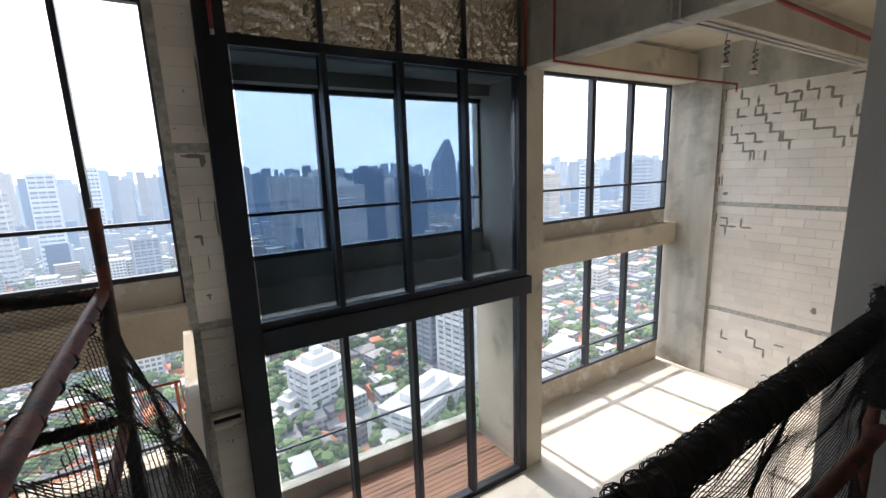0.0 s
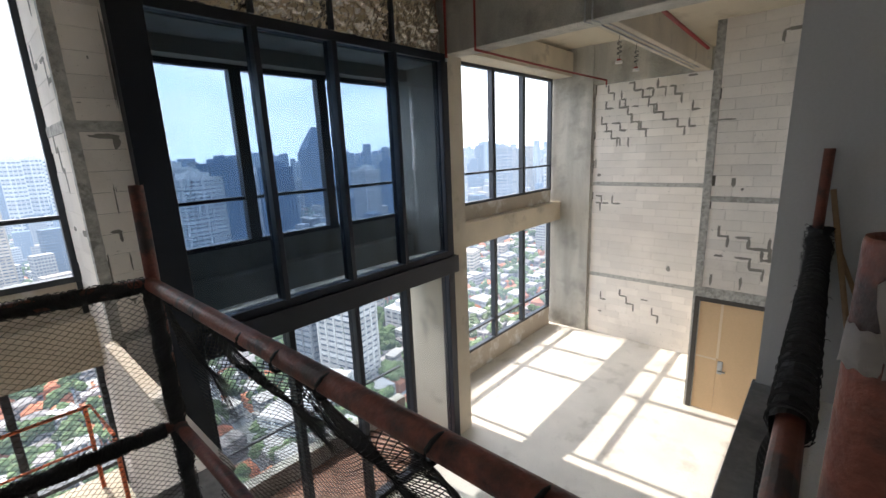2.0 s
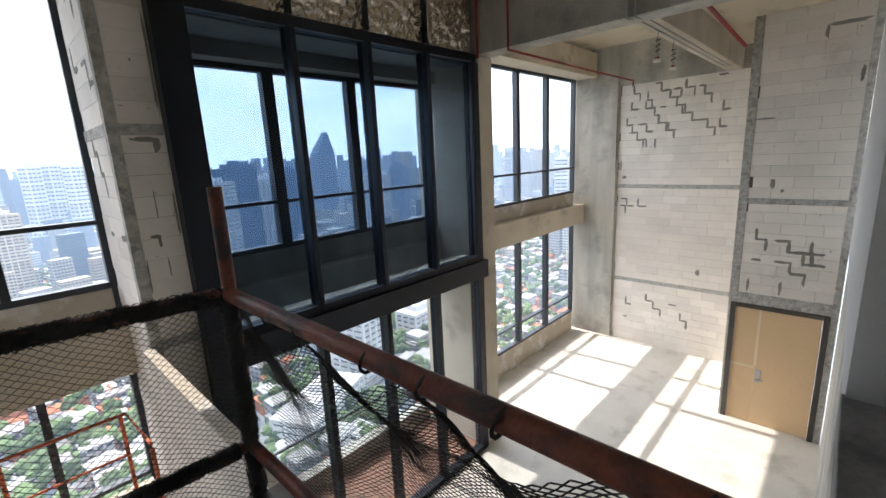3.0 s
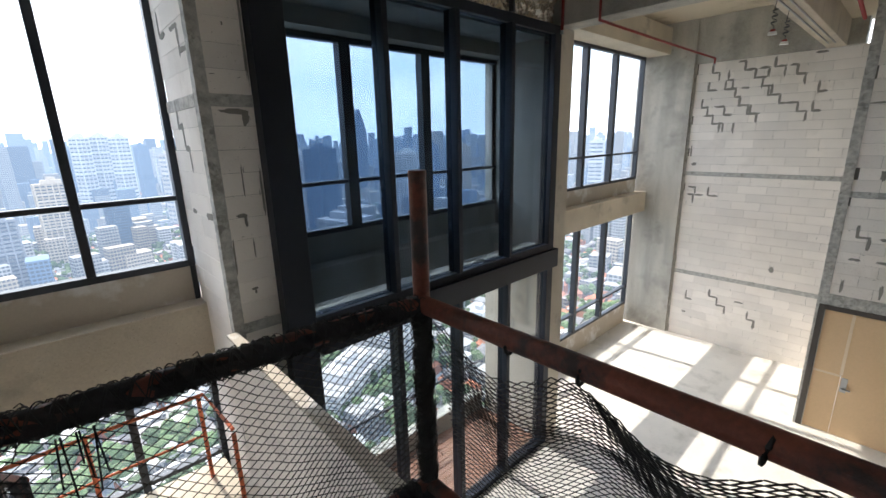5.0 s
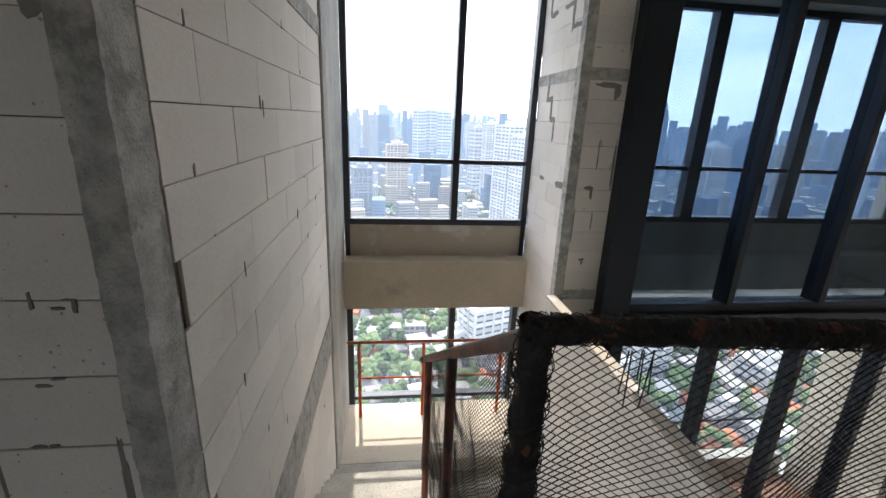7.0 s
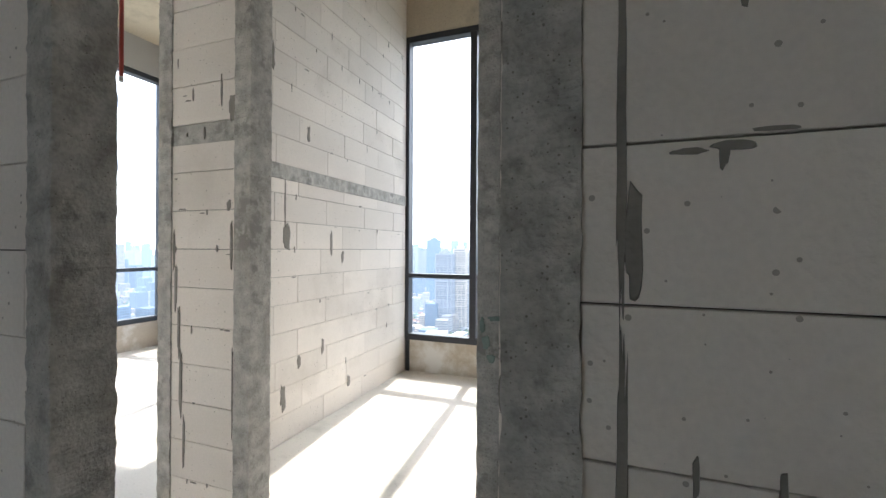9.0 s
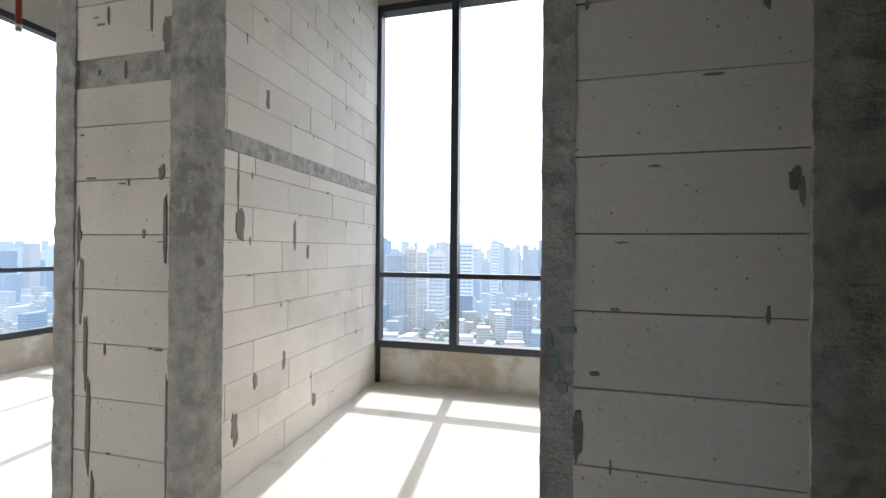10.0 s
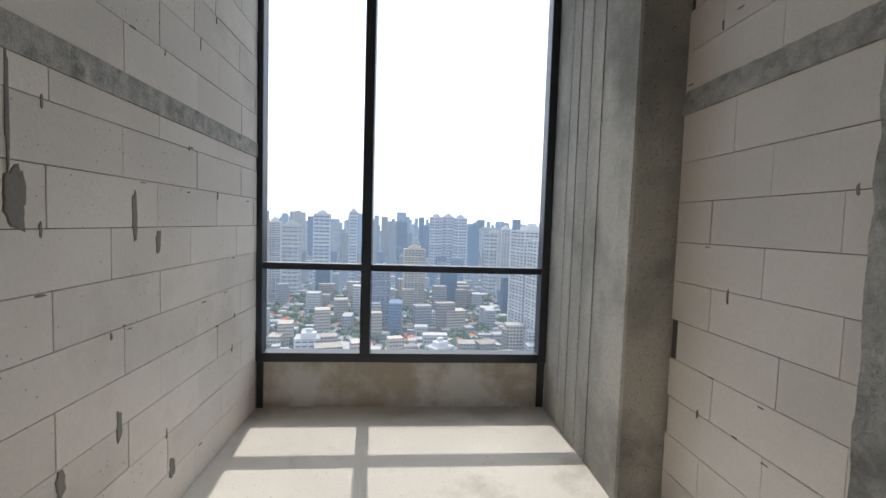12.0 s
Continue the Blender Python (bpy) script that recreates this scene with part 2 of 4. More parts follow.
# ---- floors, slabs, ceiling ----
solid("floor_upper", [(-9.9, -2.62, -3, 7.82, -0.25, UP), (-2.62, -0.5, -3, 3.7, -0.25, UP), (-0.5, 2.3, -3, EDGE_Y, -0.25, UP)], M_SCREED,
      "pale dusty concrete screed of the upper level", "floor")
solid("floor_lower", [(-2.7, 11.4, EDGE_Y - 0.1, 6.5, LOW - 0.3, LOW), (-2.7, 0.0, 6.5, 7.9, LOW - 0.3, LOW), (4.68, 11.4, 6.5, 7.9, LOW - 0.3, LOW)], M_SCREED, "pale smooth screed of the double-height room below", "floor")
solid("ceiling", [(-9.9, 4.7, -3, 7.7, CEIL, CEIL + 0.25), (4.7, 11.6, 3.9, 7.9, CEIL, CEIL + 0.25), (4.7, 11.6, -3, 3.9, 3.75, CEIL + 0.25)], M_SOFFIT, "raw cast concrete ceiling, tan and blotchy", "ceiling")
solid("slab_edge", [(-0.5, 2.3, EDGE_Y - 0.28, EDGE_Y + 0.02, -0.25, 0.012), (-0.74, -0.44, EDGE_Y, 3.72, -0.25, 0.012), (-1.72, -0.74, 3.5, 3.72, -0.25, 0.012)], M_SLAB,
      "rough broken concrete edge of the upper slab", "slab edge", bev=0.006)
# rear wall out of view, with an opening left for the added light-giving window
solid("wall_south", [(-9.9, -6.6, -3.15, -3, -0.2, CEIL), (-6.6, -4.4, -3.15, -3, -0.2, 0.4), (-6.6, -4.4, -3.15, -3, 2.7, CEIL), (-4.4, 2.3, -3.15, -3, -0.2, CEIL)], M_PLASTER, "plain grey wall closing the upper level")
solid("wall_west", [(WEST - 0.25, WEST, -3, 2.95, -0.2, CEIL), (WEST - 0.25, WEST, 2.95, FAC, WTOP, CEIL)], M_PLASTER, "plain grey wall closing the far room")
solid("wall_plaster", [(2.25, 8.5, EDGE_Y - 0.2, EDGE_Y, -0.25, CEIL), (2.25, 2.4, -3, EDGE_Y - 0.2, 0, CEIL)], M_PLASTER, "smooth grey plastered wall at the slab's end")
solid("wall_lower_south", [(-2.7, 8.63, EDGE_Y - 0.2, EDGE_Y - 0.02, LOW, -0.25)], M_CONC, "bare concrete wall under the upper slab")
solid("slab_under", [(-0.7, 2.3, -3.0, EDGE_Y - 0.2, LOW, -0.26)], M_CONC, "dark mass under the upper slab")


# ---- windows ----
def window(name, x0, x1, z0, z1, mulls, trans, label, y=FAC, depth=0.12, mat=None, mull_w=0.075, pane_mat=None):
    """A framed window in a facade along x, with mullions, transoms and a pane in each field."""
    mat, pane_mat = mat or M_GREYAL, pane_mat or M_GLASS
    w = thing(name, label, "window", ((x0 + x1) / 2, y, z0), kind="structure")
    ox, oy, oz = w.location
    f = 0.07
    part("window_frame", boxes((x0 - ox, x0 + f - ox, 0, depth, 0, z1 - oz), (x1 - f - ox, x1 - ox, 0, depth, 0, z1 - oz),
                               (x0 + f - ox, x1 - f - ox, 0, depth, 0, f), (x0 + f - ox, x1 - f - ox, 0, depth, z1 - f - oz, z1 - oz), bev=0.004), mat, w)
    for mx in mulls:
        part("mullion", boxes((mx - mull_w / 2 - ox, mx + mull_w / 2 - ox, -0.02, depth, f, z1 - f - oz), bev=0.004), mat, w)
    xs = [x0 + f] + sorted(mulls) + [x1 - f]
    for i in range(len(xs) - 1):
        a = xs[i] + (mull_w / 2 if i else 0) - ox
        b = xs[i + 1] - (mull_w / 2 if i < len(xs) - 2 else 0) - ox
        for tz in trans:
            part("transom", boxes((a, b, 0.005, depth, tz - 0.025 - oz, tz + 0.025 - oz), bev=0.004), mat, w)
        zs = [z0 + f] + list(trans) + [z1 - f]
        for j in range(len(zs) - 1):
            p0, p1 = zs[j] + (0.025 if j else 0) - oz, zs[j + 1] - (0.025 if j < len(zs) - 2 else 0) - oz
            part("pane", boxes((a, b, depth * 0.55, depth * 0.55 + 0.008, p0, p1)), pane_mat, w)
    return w


window("window_end_room", -5.18, -2.88, S_Z - 0.05, 3.86, [-4.332], [T_Z], "tall dark-framed window of the small end room with two panes")
window("window_stair", -2.53, -0.37, S_Z - 0.05, WTOP, [-1.26], [T_Z], "tall dark-framed stairwell window over a concrete beam")
window("window_stair_low", -2.53, -0.37, -3.3, -0.6, [-1.22], [-2.0], "dark-framed lower stairwell window behind the landing")
window("window_far_room", -8.9, -5.9, S_Z - 0.05, WTOP, [-7.9, -6.9], [T_Z], "wide dark-framed window of the empty neighbouring room")
side = window("window_far_side", -2.3, 2.3, S_Z - 0.05, WTOP, [-0.75, 0.8], [T_Z], "dark-framed side window of the empty neighbouring room", 0)
side.matrix_world = Matrix.Translation((WEST, 5.25, S_Z - 0.05)) @ Euler((0, 0, radians(90))).to_matrix().to_4x4()
RY = 7.75
window("window_right_up", 5.3, 10.95, S_Z - 0.05, 3.56, [7.95, 9.35], [T_Z], "tall dark-framed window of the double-height room", RY, mull_w=0.13)
window("window_right_low", 5.3, 10.95, -3.42, -0.52, [7.95, 9.35], [-2.85], "dark-framed lower window with an open vent sash", RY, mull_w=0.13)
window("window_outer", 0.0, 4.75, S_Z + 0.02, 2.9, [1.68, 3.03], [T_Z], "outer dark-framed window beyond the tinted glazing", FAC, mull_w=0.16)

# sills, spandrels and edge beams along the facade
solid("sill_end_room", [(-5.18, -2.88, FAC + 0.02, FAC + 0.2, 0, S_Z - 0.05)], M_SILL, "skimmed sill panel with pale filler patches", "sill")
solid("sill_far_room", [(-8.9, -5.9, FAC + 0.02, FAC + 0.2, 0, S_Z - 0.05), (WEST - 0.2, WEST - 0.02, 2.95, 7.55, 0, S_Z - 0.05)], M_SILL, "skimmed sill panel of the next room", "sill")
solid("sill_stair", [(-2.53, -0.37, FAC + 0.02, FAC + 0.2, -0.02, S_Z - 0.05)], M_SILL, "skimmed sill panel with pale filler patches", "sill")
solid("sill_right", [(5.3, 10.95, RY + 0.02, RY + 0.2, -0.02, S_Z - 0.05), (5.3, 10.95, RY + 0.02, RY + 0.2, LOW, -3.42)], M_SILL, "pale sill panels under the windows", "sill")
solid("beam_stair", [(-2.56, -0.37, 7.39, 7.8, -0.61, -0.02)], M_CONC_LT, "pale concrete edge beam across the stairwell", "beam", bev=0.008)
solid("beam_right", [(5.1, 11.1, 7.5, 7.95, -0.55, 0.0)], M_CONC_LT, "pale concrete edge beam between the windows", "beam", bev=0.008)
solid("beam_outer", [(0.0, 4.7, 7.4, 7.8, -0.6, 0.06)], M_CONC, "dark concrete edge beam behind the tinted glazing", "beam", bev=0.008)
solid("sill_outer", [(0.0, 4.7, FAC + 0.02, FAC + 0.2, 0.06, S_Z + 0.02)], M_CONC, "dark sill panel behind the tinted glazing", "sill")
solid("facade_above", [(WEST, -5.9, FAC, FAC + 0.25, WTOP, CEIL), (WEST - 0.25, -8.9, FAC, FAC + 0.25, -0.3, WTOP), (-5.9, -5.18, FAC, FAC + 0.25, -0.3, CEIL), (-5.18, -2.88, FAC, FAC + 0.25, 3.86, CEIL),
                       (-2.53, -0.37, FAC, FAC + 0.25, WTOP, CEIL), (0.0, 4.7, 7.35, FAC + 0.25, 2.9, CEIL)], M_CONC_LT, "concrete facade band round the windows")
solid("beam_window_head", [(5.1, 11.2, 7.2, 7.95, 3.56, 4.2)], M_CONC_LT, "pale concrete beam over the window", "beam", bev=0.008)
solid("wall_stair_low", [(-2.53, -0.37, FAC + 0.02, FAC + 0.2, LOW, -3.3)], M_SILL, "low wall under the stairwell window")

# ---- columns, beams and concrete walls ----
solid("column_stair", [(-2.89, -2.53, 6.4, 7.62, LOW, CEIL)], M_CONC, "grey streaked concrete column beside the windows", "column", bev=0.012)
for i, y in enumerate((7.32, 7.16, 6.98, 6.8)):
    solid("column_seam", [(-2.8935 - 0.002 * (i % 2), -2.88, y, y + 0.014, 0, CEIL)], M_CONC, "raised board seam on the concrete column", "seam")
solid("jamb_foot", [(-5.145, -5.1, FAC + 0.0, FAC + 0.02, 0, S_Z - 0.05), (-2.95, -2.895, FAC, FAC + 0.02, 0, S_Z - 0.05), (-2.525, -2.47, FAC, FAC + 0.02, -0.02, S_Z - 0.05), (-0.43, -0.375, FAC, FAC + 0.02, -0.02, S_Z - 0.05)],
      M_GREYAL, "dark window jambs running down past the sill", "jamb")
solid("column_right", [(4.68, 5.1, 6.4, 7.9, LOW, 3.2)], M_CONC_LT, "pale concrete column between the glazing and windows", "column", bev=0.01)
solid("wall_far_concrete", [(11.1, 11.5, 6.6, 8.0, LOW, CEIL)], M_CONC, "grey streaked concrete wall beside the windows")
solid("beam_main", [(4.68, 5.06, EDGE_Y, 7.9, 3.2, CEIL)], M_CONC, "deep grey concrete beam over the double-height room", "beam", bev=0.01)
solid("beam_cross", [(5.06, 11.3, 3.78, 4.1, 3.25, CEIL)], M_CONC_LT, "pale concrete cross beam under the ceiling", "beam", bev=0.01)
solid("beam_far", [(11.14, 11.5, 3.5, 6.62, 3.25, CEIL)], M_CONC, "concrete beam over the block wall", "beam", bev=0.01)

# ---- tinted glazing of the void ----
GY = 6.36


def tinted_glazing():
    w = thing("tinted_glazing", "black-framed double-height glazing with dark tinted panes", "window", (2.4, GY, LOW), kind="structure")
    ox, oy, oz = w.location
    def bar(name, x0, x1, y0, y1, z0, z1, mat=M_BLACK, bev=0.004):
        part(name, boxes((x0 - ox, x1 - ox, y0 - oy, y1 - oy, z0 - oz, z1 - oz), bev=bev), mat, w)
    bar("jamb", 0.06, 0.36, GY, GY + 0.32, LOW, CEIL)
    bar("jamb", 4.52, 4.68, GY, GY + 0.2, LOW, 3.2)
    bar("mid_rail", 0.36, 4.74, GY - 0.06, GY + 0.2, -0.53, -0.22)
    bar("mid_rail_cap", 0.36, 4.52, GY, GY + 0.18, -0.22, -0.12)
    bar("head_rail", 0.36, 4.52, GY, GY + 0.16, 3.08, 3.2)
    bar("bottom_rail", 0.36, 4.52, GY, GY + 0.16, LOW, LOW + 0.1)
    bar("ledge", 0.36, 4.52, GY + 0.2, GY + 0.42, -0.2, -0.14, M_CONC_LT)
    for x in (1.39, 2.43, 3.47):
        bar("mullion", x - 0.035, x + 0.035, GY - 0.05, GY + 0.16, -0.12, 3.08)
        bar("mullion", x - 0.04, x + 0.04, GY - 0.03, GY + 0.16, LOW + 0.1, -0.53)
        bar("mullion", x - 0.03, x + 0.03, GY - 0.04, GY + 0.02, 3.2, CEIL)
    xs = (0.36, 1.39, 2.43, 3.47, 4.52)
    for a, b in zip(xs, xs[1:]):
        bar("pane", a + 0.02, b - 0.02, GY + 0.06, GY + 0.07, -0.12, 3.08, M_TINT, 0)
        bar("pane", a + 0.02, b - 0.02, GY + 0.06, GY + 0.07, LOW + 0.1, -0.53, M_LOWPANE, 0)
    return w


tinted_glazing()


def crumpled_foil():
    """Foil-faced insulation, creased, filling the strip over the glazing."""
    n = thing("foil_insulation", "crumpled silver-brown foil insulation above the glazing", "insulation", (2.4, GY, 3.2), kind="structure")
    xs = (0.36, 1.39, 2.43, 3.47, 4.52)
    for a, b in zip(xs, xs[1:]):
        bm = bmesh.new()
        nx, nz = 46, 46
        g = [[None] * (nz + 1) for _ in range(nx + 1)]
        for i in range(nx + 1):
            for j in range(nz + 1):
                x, z = a + (b - a) * i / nx, 3.2 + 1.1 * j / nz
                d = 0.075 * noise.turbulence(Vector((x * 4.6, z * 5.4, 1.7)), 5, True) + 0.016 * noise.noise(Vector((x * 17, z * 21, 3)))
                g[i][j] = bm.verts.new((x - 2.4, 0.07 - d, z - 3.2))
        for i in range(nx):
            for j in range(nz):
                bm.faces.new((g[i][j], g[i + 1][j], g[i + 1][j + 1], g[i][j + 1]))
        part("foil_panel", bm, M_FOIL, n)
    return n


crumpled_foil()
solid("wall_behind_foil", [(0.0, 4.68, GY + 0.16, GY + 0.3, 3.2, CEIL)], M_CONC, "concrete band behind the insulation")
solid("soffit_outer", [(0.0, 4.7, GY + 0.3, 7.5, 3.1, 3.3)], M_CONC, "dark soffit over the outer window bay", "soffit")

# ---- balcony beyond the glazing ----
deck = solid("floor_balcony", [(0.0, 4.68, 6.56, 8.2, LOW - 0.25, LOW - 0.06)], M_CONC, "concrete balcony slab", "floor")
for i in range(12):
    y = 6.57 + i * 0.115
    part("deck_board", boxes((0.02, 4.66, y, y + 0.11, LOW - 0.058, LOW - 0.02), bev=0.003), M_DECK, deck)
solid("kerb_balcony", [(0.0, 4.68, 7.97, 8.2, LOW - 0.06, -3.7)], M_CONC, "dark grey kerb at the balcony's edge", "kerb", bev=0.01)
rail_b = thing("glass_balustrade", "frameless glass balustrade with a thin dark top rail", "balustrade", (2.3, 8.06, -3.7))
part("glass_panel", boxes((-2.3, 2.36, -0.006, 0.006, 0.0, 0.7)), M_GLASS, rail_b)
part("top_rail", boxes((-2.3, 2.36, -0.025, 0.025, 0.7, 0.735), bev=0.004), M_GREYAL, rail_b)


# ---- stairs ----
def stairs():
    dims = []
    for i in range(12):
        z = -0.167 * (i + 1)
        y = 3.72 + 0.232 * i
        dims.append((-2.55, -1.6, y, y + 0.234, z - 0.3, z))
    solid("stair_upper", dims, M_CONC, "bare concrete stair flight going down to the landing", "stairs", bev=0.006)
    solid("landing", [(-2.55, -0.45, 6.5, 7.5, -2.2, -2.0)], M_CONC_LT, "pale dusty concrete stair landing", "landing")
    dims = []
    for i in range(11):
        z = -2.0 - 0.168 * (i + 1)
        y = 6.5 - 0.26 * (i + 1)
        dims.append((-1.5, -0.46, y, y + 0.262, z - 0.3, z))
    solid("stair_lower", dims, M_CONC, "bare concrete stair flight going down to the lower room", "stairs", bev=0.006)


stairs()


def orange_rail():
    r = thing("landing_guardrail", "orange primed steel guardrail on the stair landing", "guardrail", (-1.5, 7.25, -2.0))
    for x in (-0.86, -0.1, 0.85):
        part("post", tube_mesh("post", [[(x, 0, 0), (x, 0, 1.03)]], 0.021, M_ORANGE), M_ORANGE, r)
    part("post", tube_mesh("post", [[(0.95, -0.8, 0), (0.95, -0.8, 0.95)]], 0.021, M_ORANGE), M_ORANGE, r)
    part("rail", tube_mesh("rail", [[(-1.0, 0, 1.03), (0.9, 0, 1.03), (0.95, -0.8, 1.0)]], 0.019, M_ORANGE), M_ORANGE, r)
    part("mid_rail", tube_mesh("mid_rail", [[(-0.86, 0.0, 0.55), (0.85, 0, 0.55)]], 0.014, M_ORANGE), M_ORANGE, r)


orange_rail()


# ---- the tube-and-net guardrail along the slab edge ----
def net_mesh(name, surface, nu, nv, r=0.0016, skip=None):
    """A knotted diamond net on surface(u, v); skip(u, v) leaves holes."""
    paths = []
    for i in range(nu):
        for s in (1, -1):
            line = []
            for j in range(nv + 1):
                u = (i + 0.5 + s * 0.5 * (1 if j % 2 else -1) * 0.96) / nu
                v = j / nv
                if skip and skip(u, v):
                    if len(line) > 1:
                        paths.append(line)
                    line = []
                else:
                    line.append(surface(u, v))
            if len(line) > 1:
                paths.append(line)
    return tube_mesh(name, paths, r, M_NET, 3, False, False)


def wobble(p, k=1.0, s=0.0):
    p = Vector(p)
    n = noise.noise_vector(p * 3.0 + Vector((s, 0, 0))) * 0.03 * k + noise.noise_vector(p * 11.0 + Vector((s, 5, 0))) * 0.008 * k
    return p + n


def wrap(axis_a, axis_b, r, turns, jitter, seed):
    """Net strands wound round a tube from axis_a to axis_b."""
    rnd = random.Random(seed)
    a, b = Vector(axis_a), Vector(axis_b)
    d = (b - a).normalized()
    e1 = d.cross(Vector((0, 0, 1)) if abs(d.z) < 0.9 else Vector((1, 0, 0))).normalized()
    e2 = d.cross(e1)
    paths = []
    for k in range(9):
        ph, sg, line = rnd.random() * math.tau, rnd.choice((-1, 1)), []
        n = int(turns * 14)
        for i in range(n + 1):
            t = i / n
            ang = ph + sg * t * turns * math.tau
            rr = r * (1 + jitter * (noise.noise(Vector((t * 9, k * 3.1, seed))) + 0.35))
            line.append(a + (b - a) * t + rr * (math.cos(ang) * e1 + math.sin(ang) * e2))
        paths.append(line)
    return paths


RZ, MZ = 1.15, 0.50
guard = thing("scaffold_guardrail", "rusty red scaffold-tube guardrail hung with torn black net", "guardrail", (RAIL_X, POST_Y, 0))


def local(p, o=(RAIL_X, POST_Y, 0)):
    return tuple(Vector(p) - Vector(o))


def gtube(name, a, b, r, mat=M_RUST, bend=0.0, parent=None):
    a, b = Vector(a), Vector(b)
    pts = [a.lerp(b, i / 8) + Vector((0, 0, -bend * math.sin(math.pi * i / 8))) for i in range(9)]
    return part(name, tube_mesh(name, [[local(p) for p in pts]], r, mat, 14), mat, parent or guard)


gtube("post", (RAIL_X, POST_Y, 0), (RAIL_X + 0.02, POST_Y + 0.02, 1.55), 0.026)
gtube("rail", (RAIL_X, POST_Y + 0.02, RZ), (RAIL_X + 0.02, 1.39, RZ - 0.01), 0.028)
gtube("mid_rail", (RAIL_X, POST_Y, MZ), (RAIL_X, 1.39, MZ), 0.025)
GX, GYY = -1.70, 3.46           # the gate post at the stair's head
gtube("rail", (RAIL_X, POST_Y, RZ), (GX - 0.02, GYY, RZ + 0.02), 0.027)
gtube("mid_rail", (RAIL_X, POST_Y, MZ), (GX, GYY, MZ), 0.025)
gtube("post", (GX, GYY, 0), (GX, GYY, 1.17), 0.03)


def stair_rail(k):
    return (GX - 0.05 * k, GYY + 0.05 + k, 1.12 - 0.64 * k)


gtube("handrail", stair_rail(0), stair_rail(1.65), 0.024, M_RUST)
for k in (0.75, 1.4):
    x, y, z = stair_rail(k)
    gtube("post", (x, y, z - 1.25), (x, y, z), 0.022, M_RUST)



def hollow_post():
    """An open-topped tube post at the rail's end with plastic tape round it."""
    x, y = -0.665, 1.325
    bm = bmesh.new()
    rings = [(0.0265, 0.0), (0.0265, 1.552), (0.0255, 1.556), (0.0225, 1.553), (0.0225, 0.9)]
    prev = None
    for r, z in rings:
        ring = [bm.verts.new(local((x + r * math.cos(k * math.tau / 28), y + r * math.sin(k * math.tau / 28), z))) for k in range(28)]
        if prev:
            for k in range(28):
                bm.faces.new((prev[k], prev[(k + 1) % 28], ring[(k + 1) % 28], ring[k]))
        prev = ring
    for f in bm.faces:
        f.smooth = True
    p = part("post", bm, M_RUST, guard, "open-ended red steel post with peeling tape")
    sheet = ((1.548, 3.2, 3.4), (1.538, 2.95, 3.6), (1.526, 2.55, 3.9), (1.51, 2.6, 4.0), (1.48, 2.9, 3.95), (1.455, 3.2, 3.95), (1.44, 3.5, 3.9))
    band = ((1.49, 1.3, 2.95), (1.48, 1.25, 3.1), (1.468, 1.3, 3.25), (1.456, 1.5, 3.2))
    for rows, lift in ((sheet, 0.0022), (band, 0.0008)):
        bm, prev, n = bmesh.new(), None, 20
        for k, (z, a0, a1) in enumerate(rows):
            ring = []
            for i in range(n + 1):
                a = a0 + (a1 - a0) * i / n
                r = 0.0272 + lift + 0.0016 * noise.noise(Vector((a * 2.5, z * 40, lift * 900))) + 0.0014 * math.sin(a * 3 + k)
                ring.append(bm.verts.new(local((x + r * math.cos(a), y + r * math.sin(a), z + 0.004 * noise.noise(Vector((a * 4, k, 2)))))))
            if prev:
                for i in range(n):
                    bm.faces.new((prev[i], prev[i + 1], ring[i + 1], ring[i]))
            prev = ring
        for f in bm.faces:
            f.smooth = True
        bmesh.ops.solidify(bm, geom=bm.faces[:], thickness=0.0006)
        part("tape", bm, M_TAPE, p, "torn pale plastic wrap")


hollow_post()
# black ties along the long rail
for i in range(7):
    y = 3.05 - i * 0.24 + 0.05 * math.sin(i * 2.1)
    ring = [local((RAIL_X + 0.008 + 0.032 * math.cos(a * math.tau / 12), y + 0.028 * a / 12, RZ - 0.012 + 0.03 * math.sin(a * math.tau / 12))) for a in range(13)]
    part("net_tie", tube_mesh("net_tie", [ring], 0.005, M_NET, 5), M_NET, guard)

# net on the stair side, hanging from the short rail to the slab
SPAN = Vector((GX - RAIL_X, GYY - POST_Y, 0))
part("net", net_mesh("net", lambda u, v: local(wobble(Vector((RAIL_X, POST_Y - 0.02, RZ - 0.01 - 1.12 * v)) + SPAN * u + Vector((0, 0.04 * math.sin(v * 3.1) * math.sin(u * 9), 0)), 0.6)), 31, 50, 0.002), M_NET, guard)
# net on the void side, torn loose from the long rail in a deep curve
part("net", net_mesh("net", lambda u, v: local(wobble((RAIL_X + 0.02 + (0.1 + 0.28 * math.sin(math.pi * u)) * math.sin(v * 2.2), POST_Y - 0.03 - 2.0 * u,
     RZ - 0.03 - (0.02 + 0.10 * math.sin(u * 13) ** 2) * (1 - v) - 1.1 * v), 0.9, 9)), 50, 52, 0.0022), M_NET, guard)
# net along the stair's handrail
part("net", net_mesh("net", lambda u, v: local(wobble(Vector(stair_rail(1.65 * u)) + Vector((0.02, 0, -1.0 * v)), 0.6, 3)), 56, 58), M_NET, guard)


